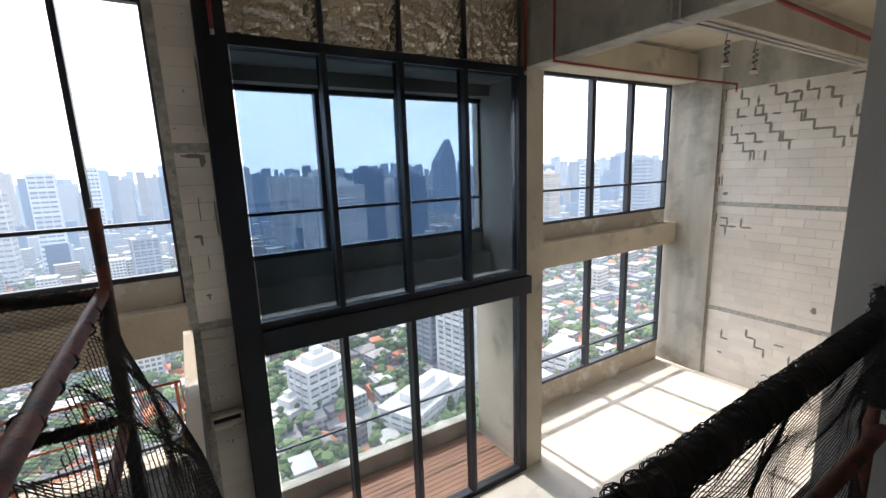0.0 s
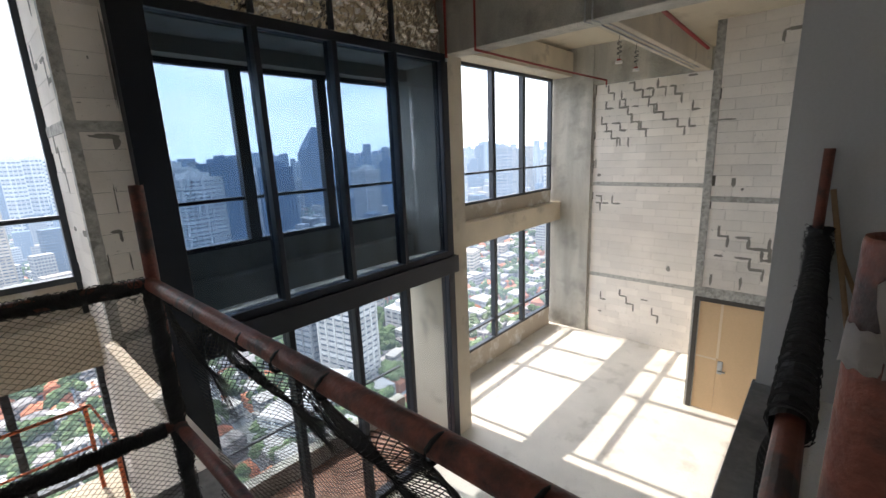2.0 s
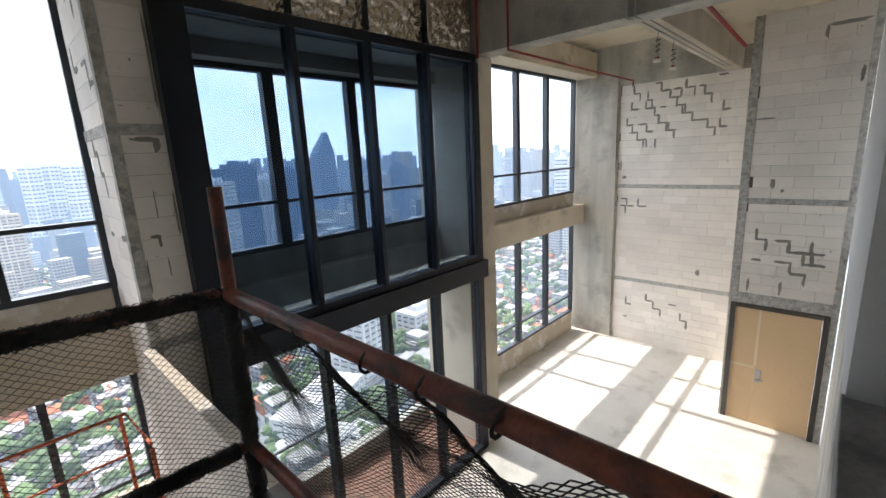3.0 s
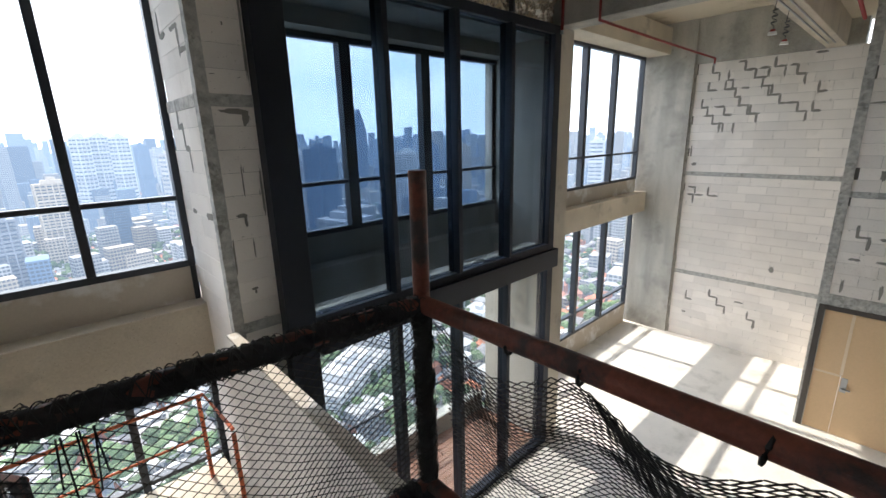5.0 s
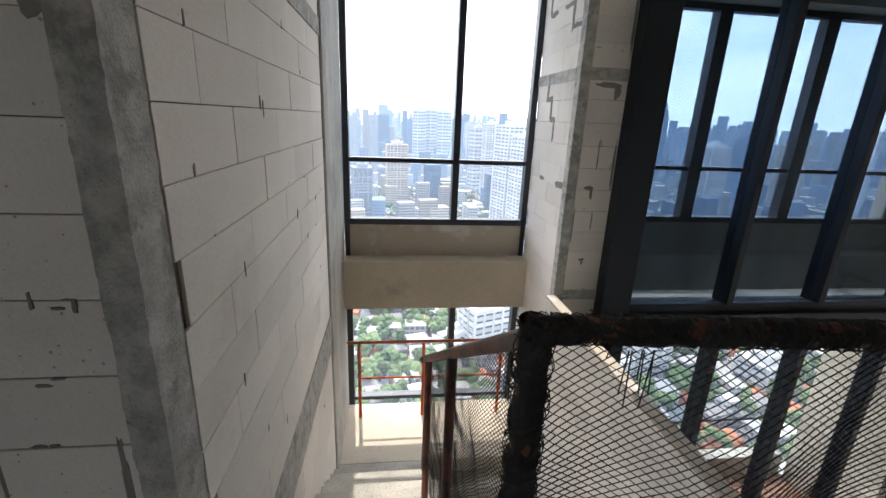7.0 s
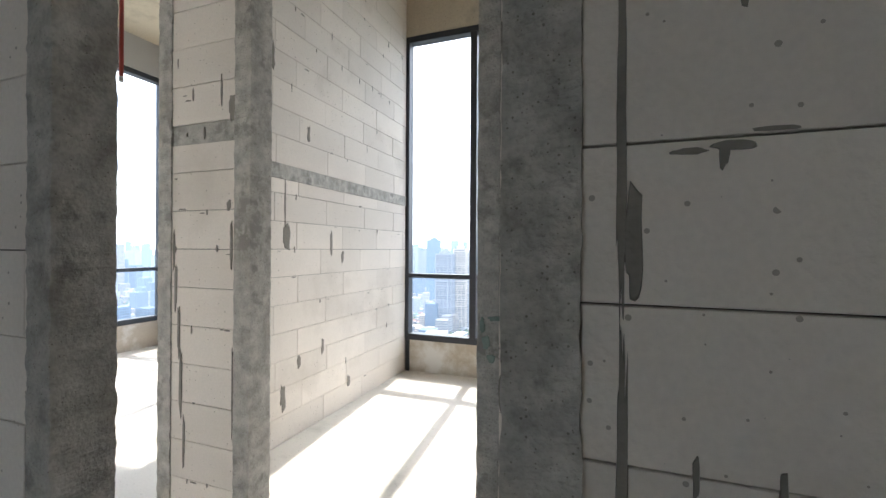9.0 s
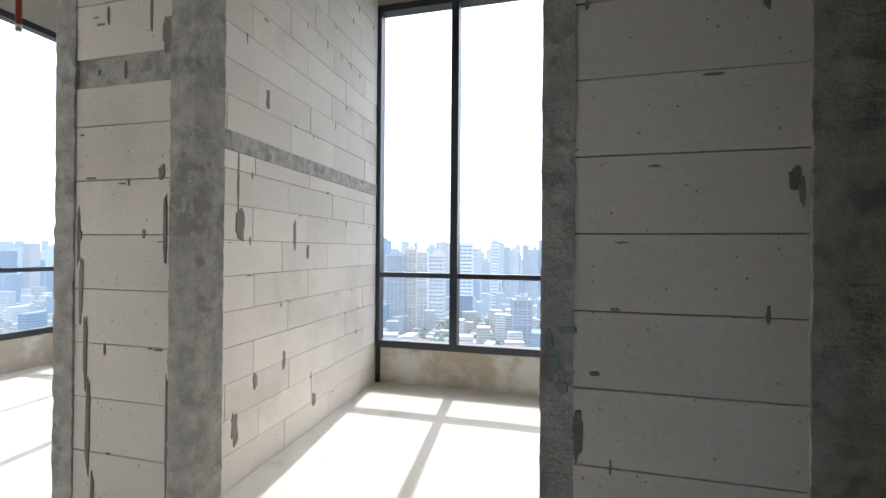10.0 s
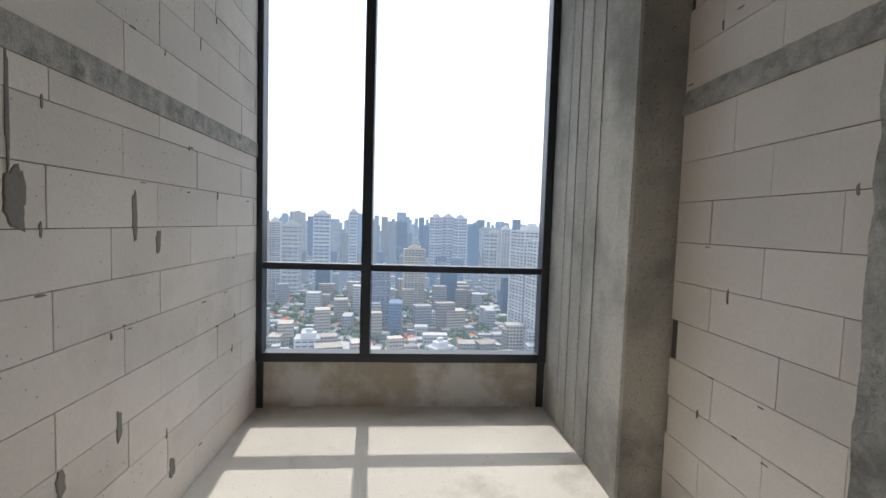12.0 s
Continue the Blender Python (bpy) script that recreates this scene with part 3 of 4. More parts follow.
def sleeve_mesh(name, a, b, r, rough, seed, n=60, sides=14):
    """Net gathered in a tight lumpy roll round a tube."""
    a, b = Vector(a), Vector(b)
    d = (b - a).normalized()
    e1 = d.cross(Vector((0, 0, 1)) if abs(d.z) < 0.9 else Vector((1, 0, 0))).normalized()
    e2 = d.cross(e1)
    bm, prev = bmesh.new(), None
    for i in range(n + 1):
        t = i / n
        ring = []
        for k in range(sides):
            ang = k * math.tau / sides
            q = a.lerp(b, t)
            rr = r * (1 + rough * (noise.noise(Vector((t * (b - a).length * 14, ang, seed))) + 0.6 * noise.noise(Vector((t * (b - a).length * 45, ang * 3, seed + 5)))))
            ring.append(bm.verts.new(q + rr * (math.cos(ang) * e1 + math.sin(ang) * e2) + Vector((0, 0, -0.3 * r * abs(noise.noise(Vector((t * 7, seed, 0))))))))
        if prev:
            for k in range(sides):
                bm.faces.new((prev[k], prev[(k + 1) % sides], ring[(k + 1) % sides], ring[k]))
        prev = ring
    return to_mesh(name, bm, M_NET)


def rolled(owner, o, a, b, r, rough, seed, turns):
    """A roll of net with single strands crossing over it and frayed ends."""
    roll = part("net_roll", sleeve_mesh("net_roll", local(a, o), local(b, o), r, rough, seed), M_NET, owner)
    part("net_winding", tube_mesh("net_winding", [[local(q, o) for q in p] for p in wrap(a, b, r * 1.08, turns, rough * 0.6, seed)], 0.0016, M_NET, 3, False, False), M_NET, roll)["kind"] = "stuff"
    rnd, frays = random.Random(seed + 40), []
    for _ in range(70):
        t = rnd.random()
        p = Vector(a).lerp(Vector(b), t)
        d = Vector((rnd.uniform(-1, 1), rnd.uniform(-1, 1), rnd.uniform(-0.9, 0.7))).normalized()
        l = r + rnd.uniform(0.008, 0.03)
        frays.append([local(p + d * r * 0.8, o), local(p + d * l * 0.9 + Vector((0, 0, 0.004)), o), local(p + d * l + Vector((rnd.uniform(-0.01, 0.01), 0, -0.006)), o)])
    part("net_fray", tube_mesh("net_fray", frays, 0.0015, M_NET, 3, False, False), M_NET, roll)["kind"] = "stuff"


G0 = (RAIL_X, POST_Y, 0)
rolled(guard, G0, (RAIL_X - 0.02, POST_Y, RZ), (GX - 0.02, GYY, RZ + 0.02), 0.029, 0.25, 1, 14)
rolled(guard, G0, (RAIL_X, POST_Y, 0.0), (RAIL_X, POST_Y, 1.16), 0.031, 0.25, 2, 10)
rolled(guard, G0, (GX, GYY, 0.0), (GX, GYY, 1.19), 0.036, 0.3, 3, 10)
rolled(guard, G0, (RAIL_X - 0.05, POST_Y, MZ), (GX + 0.03, GYY, MZ), 0.03, 0.2, 5, 14)
# torn strands hanging under the gate end
rnd2 = random.Random(21)
part("net_fray", tube_mesh("net_fray", [[local((GX + 0.22 + 0.03 * math.sin(k) + 0.003 * i * math.sin(k * 2.3), GYY - 0.03, RZ - 0.02 - 0.035 * i)) for i in range(rnd2.randint(3, 5))] for k in range(6)], 0.002, M_NET, 3, False, False), M_NET, guard)["kind"] = "stuff"

# second stretch of guardrail, along the void to the plastered wall
guard2 = thing("scaffold_guardrail", "scaffold-tube guardrail thickly bundled in black net beside the void", "guardrail", (2.13, 1.44, 0))
O2 = (2.13, 1.44, 0)


def g2tube(name, a, b, r, mat=M_RUST):
    return part(name, tube_mesh(name, [[local(a, O2), local(b, O2)]], r, mat, 14), mat, guard2)


g2tube("post", (2.15, 1.40, 0), (2.17, 1.40, 1.56), 0.026)
g2tube("rail", (RAIL_X + 0.06, 1.38, 0.92), (2.15, 1.38, 1.03), 0.03)
g2tube("mid_rail", (RAIL_X + 0.06, 1.36, 0.45), (2.15, 1.36, 0.5), 0.028)
rolled(guard2, O2, (0.1, 1.38, 0.95), (2.14, 1.38, 1.03), 0.042, 0.3, 7, 30)
rolled(guard2, O2, (2.13, 1.38, 0.62), (2.14, 1.39, 1.12), 0.055, 0.5, 8, 8)
part("net", net_mesh("net", lambda u, v: local(wobble((0.15 + 1.93 * u, 1.36 + 0.06 * math.sin(v * 3.1) + 0.03 * math.sin(u * 12), 0.95 + 0.08 * u - 0.9 * v), 1.2, 4), O2), 50, 44, 0.002), M_NET, guard2)


def stick(name, a, b, r, label, mat):
    o = thing(name, label, "stick", a)
    part("shaft", tube_mesh("shaft", [[(0, 0, 0), tuple(Vector(b) - Vector(a))]], r, mat, 8), mat, o)
    return o


stick("broom_stick", (1.95, 1.1, 0.0), (2.2, 1.36, 1.33), 0.014, "thin raw wooden stick leaning on the plastered wall", M_WOOD)
stick("broom_stick", (2.05, 0.9, 0.0), (2.2, 1.3, 1.0), 0.013, "thin raw wooden stick leaning beside the netted rail", M_WOOD)

# ---- entrance door in the lower room ----
DX = 8.63


def entrance_door():
    d = thing("door_entrance", "closed double door covered in brown protective paper", "door", (DX, 2.45, LOW), kind="structure")
    part("door_frame", boxes((-0.02, 0.12, 0.66, 0.75, 0, 2.53), (-0.02, 0.12, -0.75, -0.66, 0, 2.53), (-0.02, 0.12, -0.66, 0.66, 2.44, 2.53), bev=0.005), M_DOORFR, d)
    part("door_leaf", boxes((0.02, 0.07, 0.262, 0.655, 0.01, 2.43), bev=0.004), M_DOOR, d, "narrow leaf under brown paper")
    wide = part("door_leaf", boxes((0.02, 0.07, -0.655, 0.256, 0.01, 2.43), bev=0.004), M_DOOR, d, "wide leaf under brown paper")
    part("lock_plate", boxes((0.0, 0.02, 0.15, 0.24, 0.92, 1.2), bev=0.004), M_STEEL, wide, "steel lock plate")
    part("handle", boxes((-0.05, 0.0, 0.09, 0.22, 0.98, 1.0), bev=0.006), M_STEEL, wide, "steel lever handle")
    part("paper_tape", boxes((0.017, 0.02, 0.27, 0.655, 1.2, 1.24)), M_PAPER, d)
    part("paper_tape", boxes((0.015, 0.02, 0.235, 0.28, 1.25, 2.43)), M_PAPER, d)


entrance_door()

# ---- services under the ceiling ----
def pipe(name, label, pts, r, mat, head=None):
    o = thing(name, label, "pipe", pts[0])
    part("pipe_run", tube_mesh("pipe_run", [[tuple(Vector(p) - Vector(pts[0])) for p in pts]], r, mat, 10), mat, o)
    if head:
        h = Vector(head) - Vector(pts[0])
        part("sprinkler_head", tube_mesh("sprinkler_head", [[tuple(h), tuple(h - Vector((0, 0, 0.05)))]], 0.022, M_STEEL, 8), M_STEEL, o)
    return o


pipe("sprinkler_pipe", "thin red sprinkler pipe running under the beam", [(4.65, 5.75, CEIL), (4.65, 5.75, 3.16), (7.0, 5.8, 3.17), (10.4, 5.95, 3.24), (10.4, 5.95, 3.12)], 0.02, M_REDPIPE, (10.4, 5.95, 3.12))
pipe("sprinkler_pipe", "red sprinkler pipe dropping beside the black jamb", [(0.22, GY - 0.04, CEIL), (0.22, GY - 0.04, 3.2)], 0.022, M_REDPIPE, (0.22, GY - 0.04, 3.2))
pipe("sprinkler_pipe", "red sprinkler pipe dropping beside the column", [(4.6, GY - 0.05, CEIL), (4.6, GY - 0.05, 3.12)], 0.022, M_REDPIPE, (4.6, GY - 0.05, 3.12))
pipe("sprinkler_pipe", "red sprinkler main crossing under the ceiling", [(4.64, 3.2, CEIL), (4.64, 3.2, 3.3), (5.4, 3.26, 3.3), (8.6, 3.36, 3.3)], 0.028, M_REDPIPE)
pipe("sprinkler_pipe", "red sprinkler drop in the neighbouring room", [(-7.54, 6.0, CEIL), (-7.54, 6.0, 3.12)], 0.02, M_REDPIPE, (-7.54, 6.0, 3.12))
pipe("conduit", "grey electrical conduit fixed under the cross beam", [(4.65, 3.88, CEIL), (4.65, 3.88, 3.18), (5.2, 3.88, 3.235), (10.4, 3.88, 3.235)], 0.012, M_STEEL)
pipe("conduit", "grey electrical conduit beside another under the beam", [(4.65, 3.98, CEIL), (4.65, 3.98, 3.18), (5.2, 3.98, 3.235), (10.4, 3.98, 3.235)], 0.012, M_STEEL)


def detector(x, y, z):
    d = thing("smoke_detector", "white smoke detector hanging on coiled grey cable", "detector", (x, y, z), "hanging detectors")
    bm = bmesh.new()
    bmesh.ops.create_cone(bm, cap_ends=True, segments=20, radius1=0.055, radius2=0.045, depth=0.035)
    part("body", bm, M_WHITE, d)
    bm = bmesh.new()
    bmesh.ops.create_cone(bm, cap_ends=True, segments=20, radius1=0.03, radius2=0.03, depth=0.03, matrix=Matrix.Translation((0, 0, 0.032)))
    part("base", bm, M_REDPIPE, d, "red base")
    coil = [(0.03 * math.cos(i * 0.7), 0.03 * math.sin(i * 0.7), 0.1 + 0.02 * math.sin(i * 0.35) + 0.004 * i) for i in range(50)]
    part("cable", tube_mesh("cable", [[(0, 0, 0.04)] + coil + [(0, 0, 3.25 - z)]], 0.005, M_GREYAL, 5), M_GREYAL, d)


detector(5.94, 4.0, 2.85)
detector(6.7, 4.0, 2.82)

# ---- the hollow box on the pier ----
duct = thing("pier_duct", "pale square pipe sleeve jutting from the block pier", "sleeve", (-0.15, 6.5, -1.3))
part("sleeve", boxes((-0.17, 0.19, -0.14, 0.0, 0.1, 0.13), (-0.17, 0.19, -0.14, 0.0, 0.0, 0.03), (-0.17, -0.14, -0.14, 0, 0.03, 0.1), (0.16, 0.19, -0.14, 0, 0.03, 0.1), bev=0.006), M_SILL, duct)
# black block filling the sleeve, standing for the shade in its hollow
part("hollow_shade_plug", boxes((-0.14, 0.16, -0.1, -0.01, 0.03, 0.1)), M_BLACK, duct)

# unseen window added in the rear wall to give the corridor dim light
window("window_rear_fill", -6.6, -4.4, 0.4, 2.7, [-5.5], [T_Z], "unseen dark-framed window added in the rear wall to light the corridor", -3.12)

# ---- the city below ----
GZ = -128.0


def hazed_city_material(name, colour, haze, windows=None, island=0.25):
    """Facade or ground far off: a real colour, distance haze mixed in as bluish emission."""
    m = bpy.data.materials.new(name)
    m.use_nodes = True
    nt = m.node_tree
    bs, out = nt.nodes["Principled BSDF"], nt.nodes["Material Output"]
    bs.inputs["Roughness"].default_value = 0.8
    geo = nt.nodes.new("ShaderNodeNewGeometry")
    rnd = nt.nodes.new("ShaderNodeHueSaturation")
    rnd.inputs["Color"].default_value = (*colour, 1)
    mr = nt.nodes.new("ShaderNodeMapRange")
    mr.inputs[3].default_value, mr.inputs[4].default_value = 1 - island, 1 + island
    nt.links.new(geo.outputs["Random Per Island"], mr.inputs[0])
    no = nt.nodes.new("ShaderNodeTexNoise")
    no.inputs["Scale"].default_value = 0.08
    ml = nt.nodes.new("ShaderNodeMath")
    ml.operation = "MULTIPLY_ADD"
    nt.links.new(geo.outputs["Position"], no.inputs["Vector"])
    nt.links.new(no.outputs["Fac"], ml.inputs[0])
    ml.inputs[1].default_value = 0.3
    nt.links.new(mr.outputs[0], ml.inputs[2])
    nt.links.new(ml.outputs[0], rnd.inputs["Value"])
    base = rnd.outputs[0]
    if windows:
        # window grid on upright faces: darker glass fields by storey and bay
        sx, sn = nt.nodes.new("ShaderNodeSeparateXYZ"), nt.nodes.new("ShaderNodeSeparateXYZ")
        nt.links.new(geo.outputs["Position"], sx.inputs[0])
        nt.links.new(geo.outputs["Normal"], sn.inputs[0])
        def op(kind, a, b=None):
            n = nt.nodes.new("ShaderNodeMath")
            n.operation = kind
            for slot, v in ((0, a), (1, b)):
                if v is None:
                    continue
                if isinstance(v, (int, float)):
                    n.inputs[slot].default_value = v
                else:
                    nt.links.new(v, n.inputs[slot])
            return n.outputs[0]
        storey = op("LESS_THAN", op("FRACT", op("MULTIPLY", sx.outputs["Z"], 1 / windows[0])), 0.55)
        bay = op("LESS_THAN", op("FRACT", op("MULTIPLY", op("ADD", sx.outputs["X"], sx.outputs["Y"]), 1 / windows[1])), 0.72)
        upright = op("LESS_THAN", op("ABSOLUTE", sn.outputs["Z"]), 0.4)
        field = op("MULTIPLY", op("MULTIPLY", storey, bay), upright)
        wm = nt.nodes.new("ShaderNodeMix")
        wm.data_type = "RGBA"
        nt.links.new(op("MULTIPLY", field, 0.85), wm.inputs[0])
        nt.links.new(base, wm.inputs[6])
        wm.inputs[7].default_value = (0.07, 0.085, 0.11, 1)
        base = wm.outputs[2]
    nt.links.new(base, bs.inputs["Base Color"])
    # flat bluish emission paints the air's haze onto the surface itself
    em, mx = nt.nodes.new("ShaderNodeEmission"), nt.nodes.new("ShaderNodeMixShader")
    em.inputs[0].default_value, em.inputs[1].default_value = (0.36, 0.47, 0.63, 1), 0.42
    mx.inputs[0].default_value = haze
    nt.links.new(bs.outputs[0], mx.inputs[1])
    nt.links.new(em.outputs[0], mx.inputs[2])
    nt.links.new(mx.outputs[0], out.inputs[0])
    return m


# share of painted haze glow, nearest band to farthest
HAZE_GLOW = (0.10, 0.24, 0.45, 0.72)
M_FAC = [[hazed_city_material("hazed_facade_%s_%s" % (n, b), c, HAZE_GLOW[b]) for b in range(4)] for n, c in
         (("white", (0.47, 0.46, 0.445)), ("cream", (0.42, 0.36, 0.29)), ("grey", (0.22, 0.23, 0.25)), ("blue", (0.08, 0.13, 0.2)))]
M_LOW = [[hazed_city_material("hazed_low_%s_%s" % (n, b), c, HAZE_GLOW[b], (3.3, 3.1), 0.35) for b in range(4)] for n, c in
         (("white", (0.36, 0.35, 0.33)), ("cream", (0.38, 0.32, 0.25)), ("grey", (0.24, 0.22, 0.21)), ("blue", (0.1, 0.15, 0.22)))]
M_PANE = [hazed_city_material("hazed_glass_%d" % b, (0.07, 0.09, 0.12), HAZE_GLOW[b]) for b in range(4)]
M_ROOF_O = [hazed_city_material("hazed_tile_roof_%d" % b, (0.42, 0.15, 0.07), HAZE_GLOW[b]) for b in range(4)]
M_TREE = [hazed_city_material("hazed_foliage_%d" % b, (0.085, 0.125, 0.045), HAZE_GLOW[b], None, 0.5) for b in range(4)]
M_GROUND = hazed_city_material("hazed_ground", (0.2, 0.2, 0.17), 0.3)
M_ROAD = hazed_city_material("hazed_road", (0.1, 0.1, 0.1), 0.2)
M_POOL = hazed_city_material("hazed_pool", (0.05, 0.3, 0.5), 0.15)

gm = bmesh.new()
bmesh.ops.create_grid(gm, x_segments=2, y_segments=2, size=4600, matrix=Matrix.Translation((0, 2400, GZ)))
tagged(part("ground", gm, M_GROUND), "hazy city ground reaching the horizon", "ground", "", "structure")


# distance band, which picks how much painted haze a material carries
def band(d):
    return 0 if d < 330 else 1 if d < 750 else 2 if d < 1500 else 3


def tower(x, y, w, d, h, style, rot=0.0, cap=0.0, name="tower_block", label="", floors=None):
    """A high-rise: slab body with floor bands, window strips between fins, and a roof house."""
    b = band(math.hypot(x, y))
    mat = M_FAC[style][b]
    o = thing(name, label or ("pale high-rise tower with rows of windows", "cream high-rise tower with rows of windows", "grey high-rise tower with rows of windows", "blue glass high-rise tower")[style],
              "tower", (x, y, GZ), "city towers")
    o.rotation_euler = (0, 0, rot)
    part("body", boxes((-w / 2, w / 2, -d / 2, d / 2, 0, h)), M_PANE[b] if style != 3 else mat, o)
    n = floors or int(h / (3.4 if b < 2 else 6.5))
    bm = bmesh.new()
    for i in range(n + 1):
        z = h * i / n
        box(bm, -w / 2 - 0.5, w / 2 + 0.5, -d / 2 - 0.5, d / 2 + 0.5, z - 0.62 * h / n * (0.4 if style == 3 else 1), z + 0.05)
    part("floor_band", bm, mat, o)["kind"] = "stuff"
    bm = bmesh.new()
    k = max(3, int(w / (5 if b < 2 else 8)))
    for i in range(k + 1):
        px = -w / 2 + w * i / k
        for s in (-1, 1):
            box(bm, px - 0.55, px + 0.55, s * d / 2 - 0.8, s * d / 2 + 0.8, 0, h)
    k = max(2, int(d / (6 if b < 2 else 9)))
    for i in range(k + 1):
        py = -d / 2 + d * i / k
        for s in (-1, 1):
            box(bm, s * w / 2 - 0.8, s * w / 2 + 0.8, py - 0.6, py + 0.6, 0, h)
    part("pier", bm, mat, o)["kind"] = "stuff"
    part("roof_house", boxes((-w * 0.28, w * 0.3, -d * 0.3, d * 0.28, h, h + 4 + cap), (-w * 0.1, w * 0.15, -d * 0.1, d * 0.15, h + 4 + cap, h + 7 + cap)), mat, o)
    return o


rng = random.Random(5)


def polar(az, dist):
    return dist * math.sin(radians(az)), dist * math.cos(radians(az))


# landmark towers: azimuth from the facade's normal, distance, width, depth, height, style, turn
for az, dist, w, d, h, st, rt in ((15.6, 455, 32, 26, 126, 0, 0.3), (3.4, 980, 20, 20, 146, 0, 0.5), (5.0, 1000, 20, 20, 148, 0, 0.5), (6.6, 960, 22, 20, 145, 0, 0.5),
                                  (8.4, 900, 16, 16, 128, 3, 0.2), (-11.3, 820, 28, 22, 142, 0, 0.1), (-7.4, 900, 15, 15, 150, 0, 0.1), (-15, 760, 26, 20, 122, 1, 0.0),
                                  (-18.5, 660, 18, 18, 130, 1, 0.2), (-17.0, 690, 18, 18, 126, 0, 0.2), (-20.5, 640, 24, 20, 122, 2, 0.1), (-4.0, 520, 22, 16, 72, 2, 0.2), (-22, 1000, 28, 22, 150, 3, 0.2),
                                  (18.0, 420, 34, 26, 117, 0, 0.2), (21.0, 460, 30, 26, 128, 3, 0.1), (24.5, 640, 26, 22, 112, 0, 0.4), (27, 560, 28, 26, 120, 3, 0.3), (38, 620, 30, 22, 110, 0, 0.2),
                                  (41, 760, 30, 24, 118, 3, 0.6), (45, 680, 22, 22, 116, 1, 0.2), (50, 860, 32, 22, 128, 0, 0.2), (56, 900, 26, 26, 134, 2, 0.2), (62, 800, 26, 22, 118, 0, 0.4),
                                  (-42, 800, 34, 24, 92, 3, 0.2), (-46, 740, 40, 26, 76, 0, 0.1), (11, 800, 26, 20, 116, 1, 0.3), (0.5, 640, 30, 16, 92, 1, 0.1), (12.5, 740, 20, 20, 124, 0, 0.1),
                                  (13.0, 230, 24, 18, 30, 0, 0.35), (29.2, 268, 24, 22, 84, 2, 0.2), (27.5, 205, 46, 22, 17, 0, 0.45), (33.6, 240, 20, 26, 58, 0, 0.2), (9.0, 226, 14, 16, 10, 0, 0.5), (-8, 330, 18, 14, 22, 0, 0.2),
                                  (4.0, 372, 20, 14, 24, 0, 0.6), (-13.0, 400, 22, 16, 26, 0, 0.15), (42, 300, 26, 18, 22, 0, 0.1), (47, 260, 22, 16, 18, 0, 0.3), (36, 330, 30, 18, 26, 1, 0.2)):
    x, y = polar(az, dist)
    tower(x, y, w, d, h, st, rt)


def spire_tower(az, dist):
    """The slanted-top glass tower that closes the skyline."""
    x, y = polar(az, dist)
    o = thing("glass_spire", "dark blue glass skyscraper with a slanted pointed top", "tower", (x, y, GZ))
    b = band(dist)
    bm = boxes((-24, 24, -18, 18, 0, 150))
    vs = [bm.verts.new(p) for p in ((-24, -18, 150), (24, -18, 150), (24, 18, 150), (-24, 18, 150), (8, -8, 203), (14, -8, 203), (14, 8, 203), (8, 8, 203), )]
    for q in ((0, 1, 5, 4), (1, 2, 6, 5), (2, 3, 7, 6), (3, 0, 4, 7), (4, 5, 6, 7)):
        bm.faces.new([vs[i] for i in q])
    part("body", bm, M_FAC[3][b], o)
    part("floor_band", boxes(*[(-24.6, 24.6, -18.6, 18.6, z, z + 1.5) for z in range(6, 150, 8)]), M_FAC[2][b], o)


spire_tower(31.6, 1150)


def stuff(name, makers, mats, label, category):
    """Joined boxes too many to count, one object for each distance band."""
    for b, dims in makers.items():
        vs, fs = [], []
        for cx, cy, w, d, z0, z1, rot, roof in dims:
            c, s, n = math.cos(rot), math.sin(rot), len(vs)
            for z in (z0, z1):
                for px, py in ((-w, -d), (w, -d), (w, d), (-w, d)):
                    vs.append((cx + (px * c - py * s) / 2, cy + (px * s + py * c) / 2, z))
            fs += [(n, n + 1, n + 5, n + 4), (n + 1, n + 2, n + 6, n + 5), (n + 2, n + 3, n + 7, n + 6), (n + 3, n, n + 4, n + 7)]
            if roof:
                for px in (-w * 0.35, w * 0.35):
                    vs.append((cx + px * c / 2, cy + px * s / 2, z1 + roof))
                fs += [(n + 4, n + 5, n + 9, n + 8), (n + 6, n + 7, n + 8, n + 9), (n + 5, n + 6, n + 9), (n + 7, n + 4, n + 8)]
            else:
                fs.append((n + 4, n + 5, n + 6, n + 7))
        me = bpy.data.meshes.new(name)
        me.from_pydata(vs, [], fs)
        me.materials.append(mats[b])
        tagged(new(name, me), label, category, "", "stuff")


def scatter(n, near, far, power, w, d, h, roof=0.0, az=(-60, 80), lift=0.0):
    out = {}
    for _ in range(n):
        dist = near + (far - near) * rng.random() ** power
        x, y = polar(rng.uniform(*az), dist)
        x, y = round(x / 14) * 14 + rng.uniform(-3, 3), round(y / 17) * 17 + rng.uniform(-3, 3)
        hh = rng.uniform(*h)
        out.setdefault(band(dist), []).append((x, y, rng.uniform(*w), rng.uniform(*d), GZ, GZ + hh + lift, rng.choice((0.0, 0.2, 0.25, 1.57)), rng.uniform(0.4, 1) * roof))
    return out


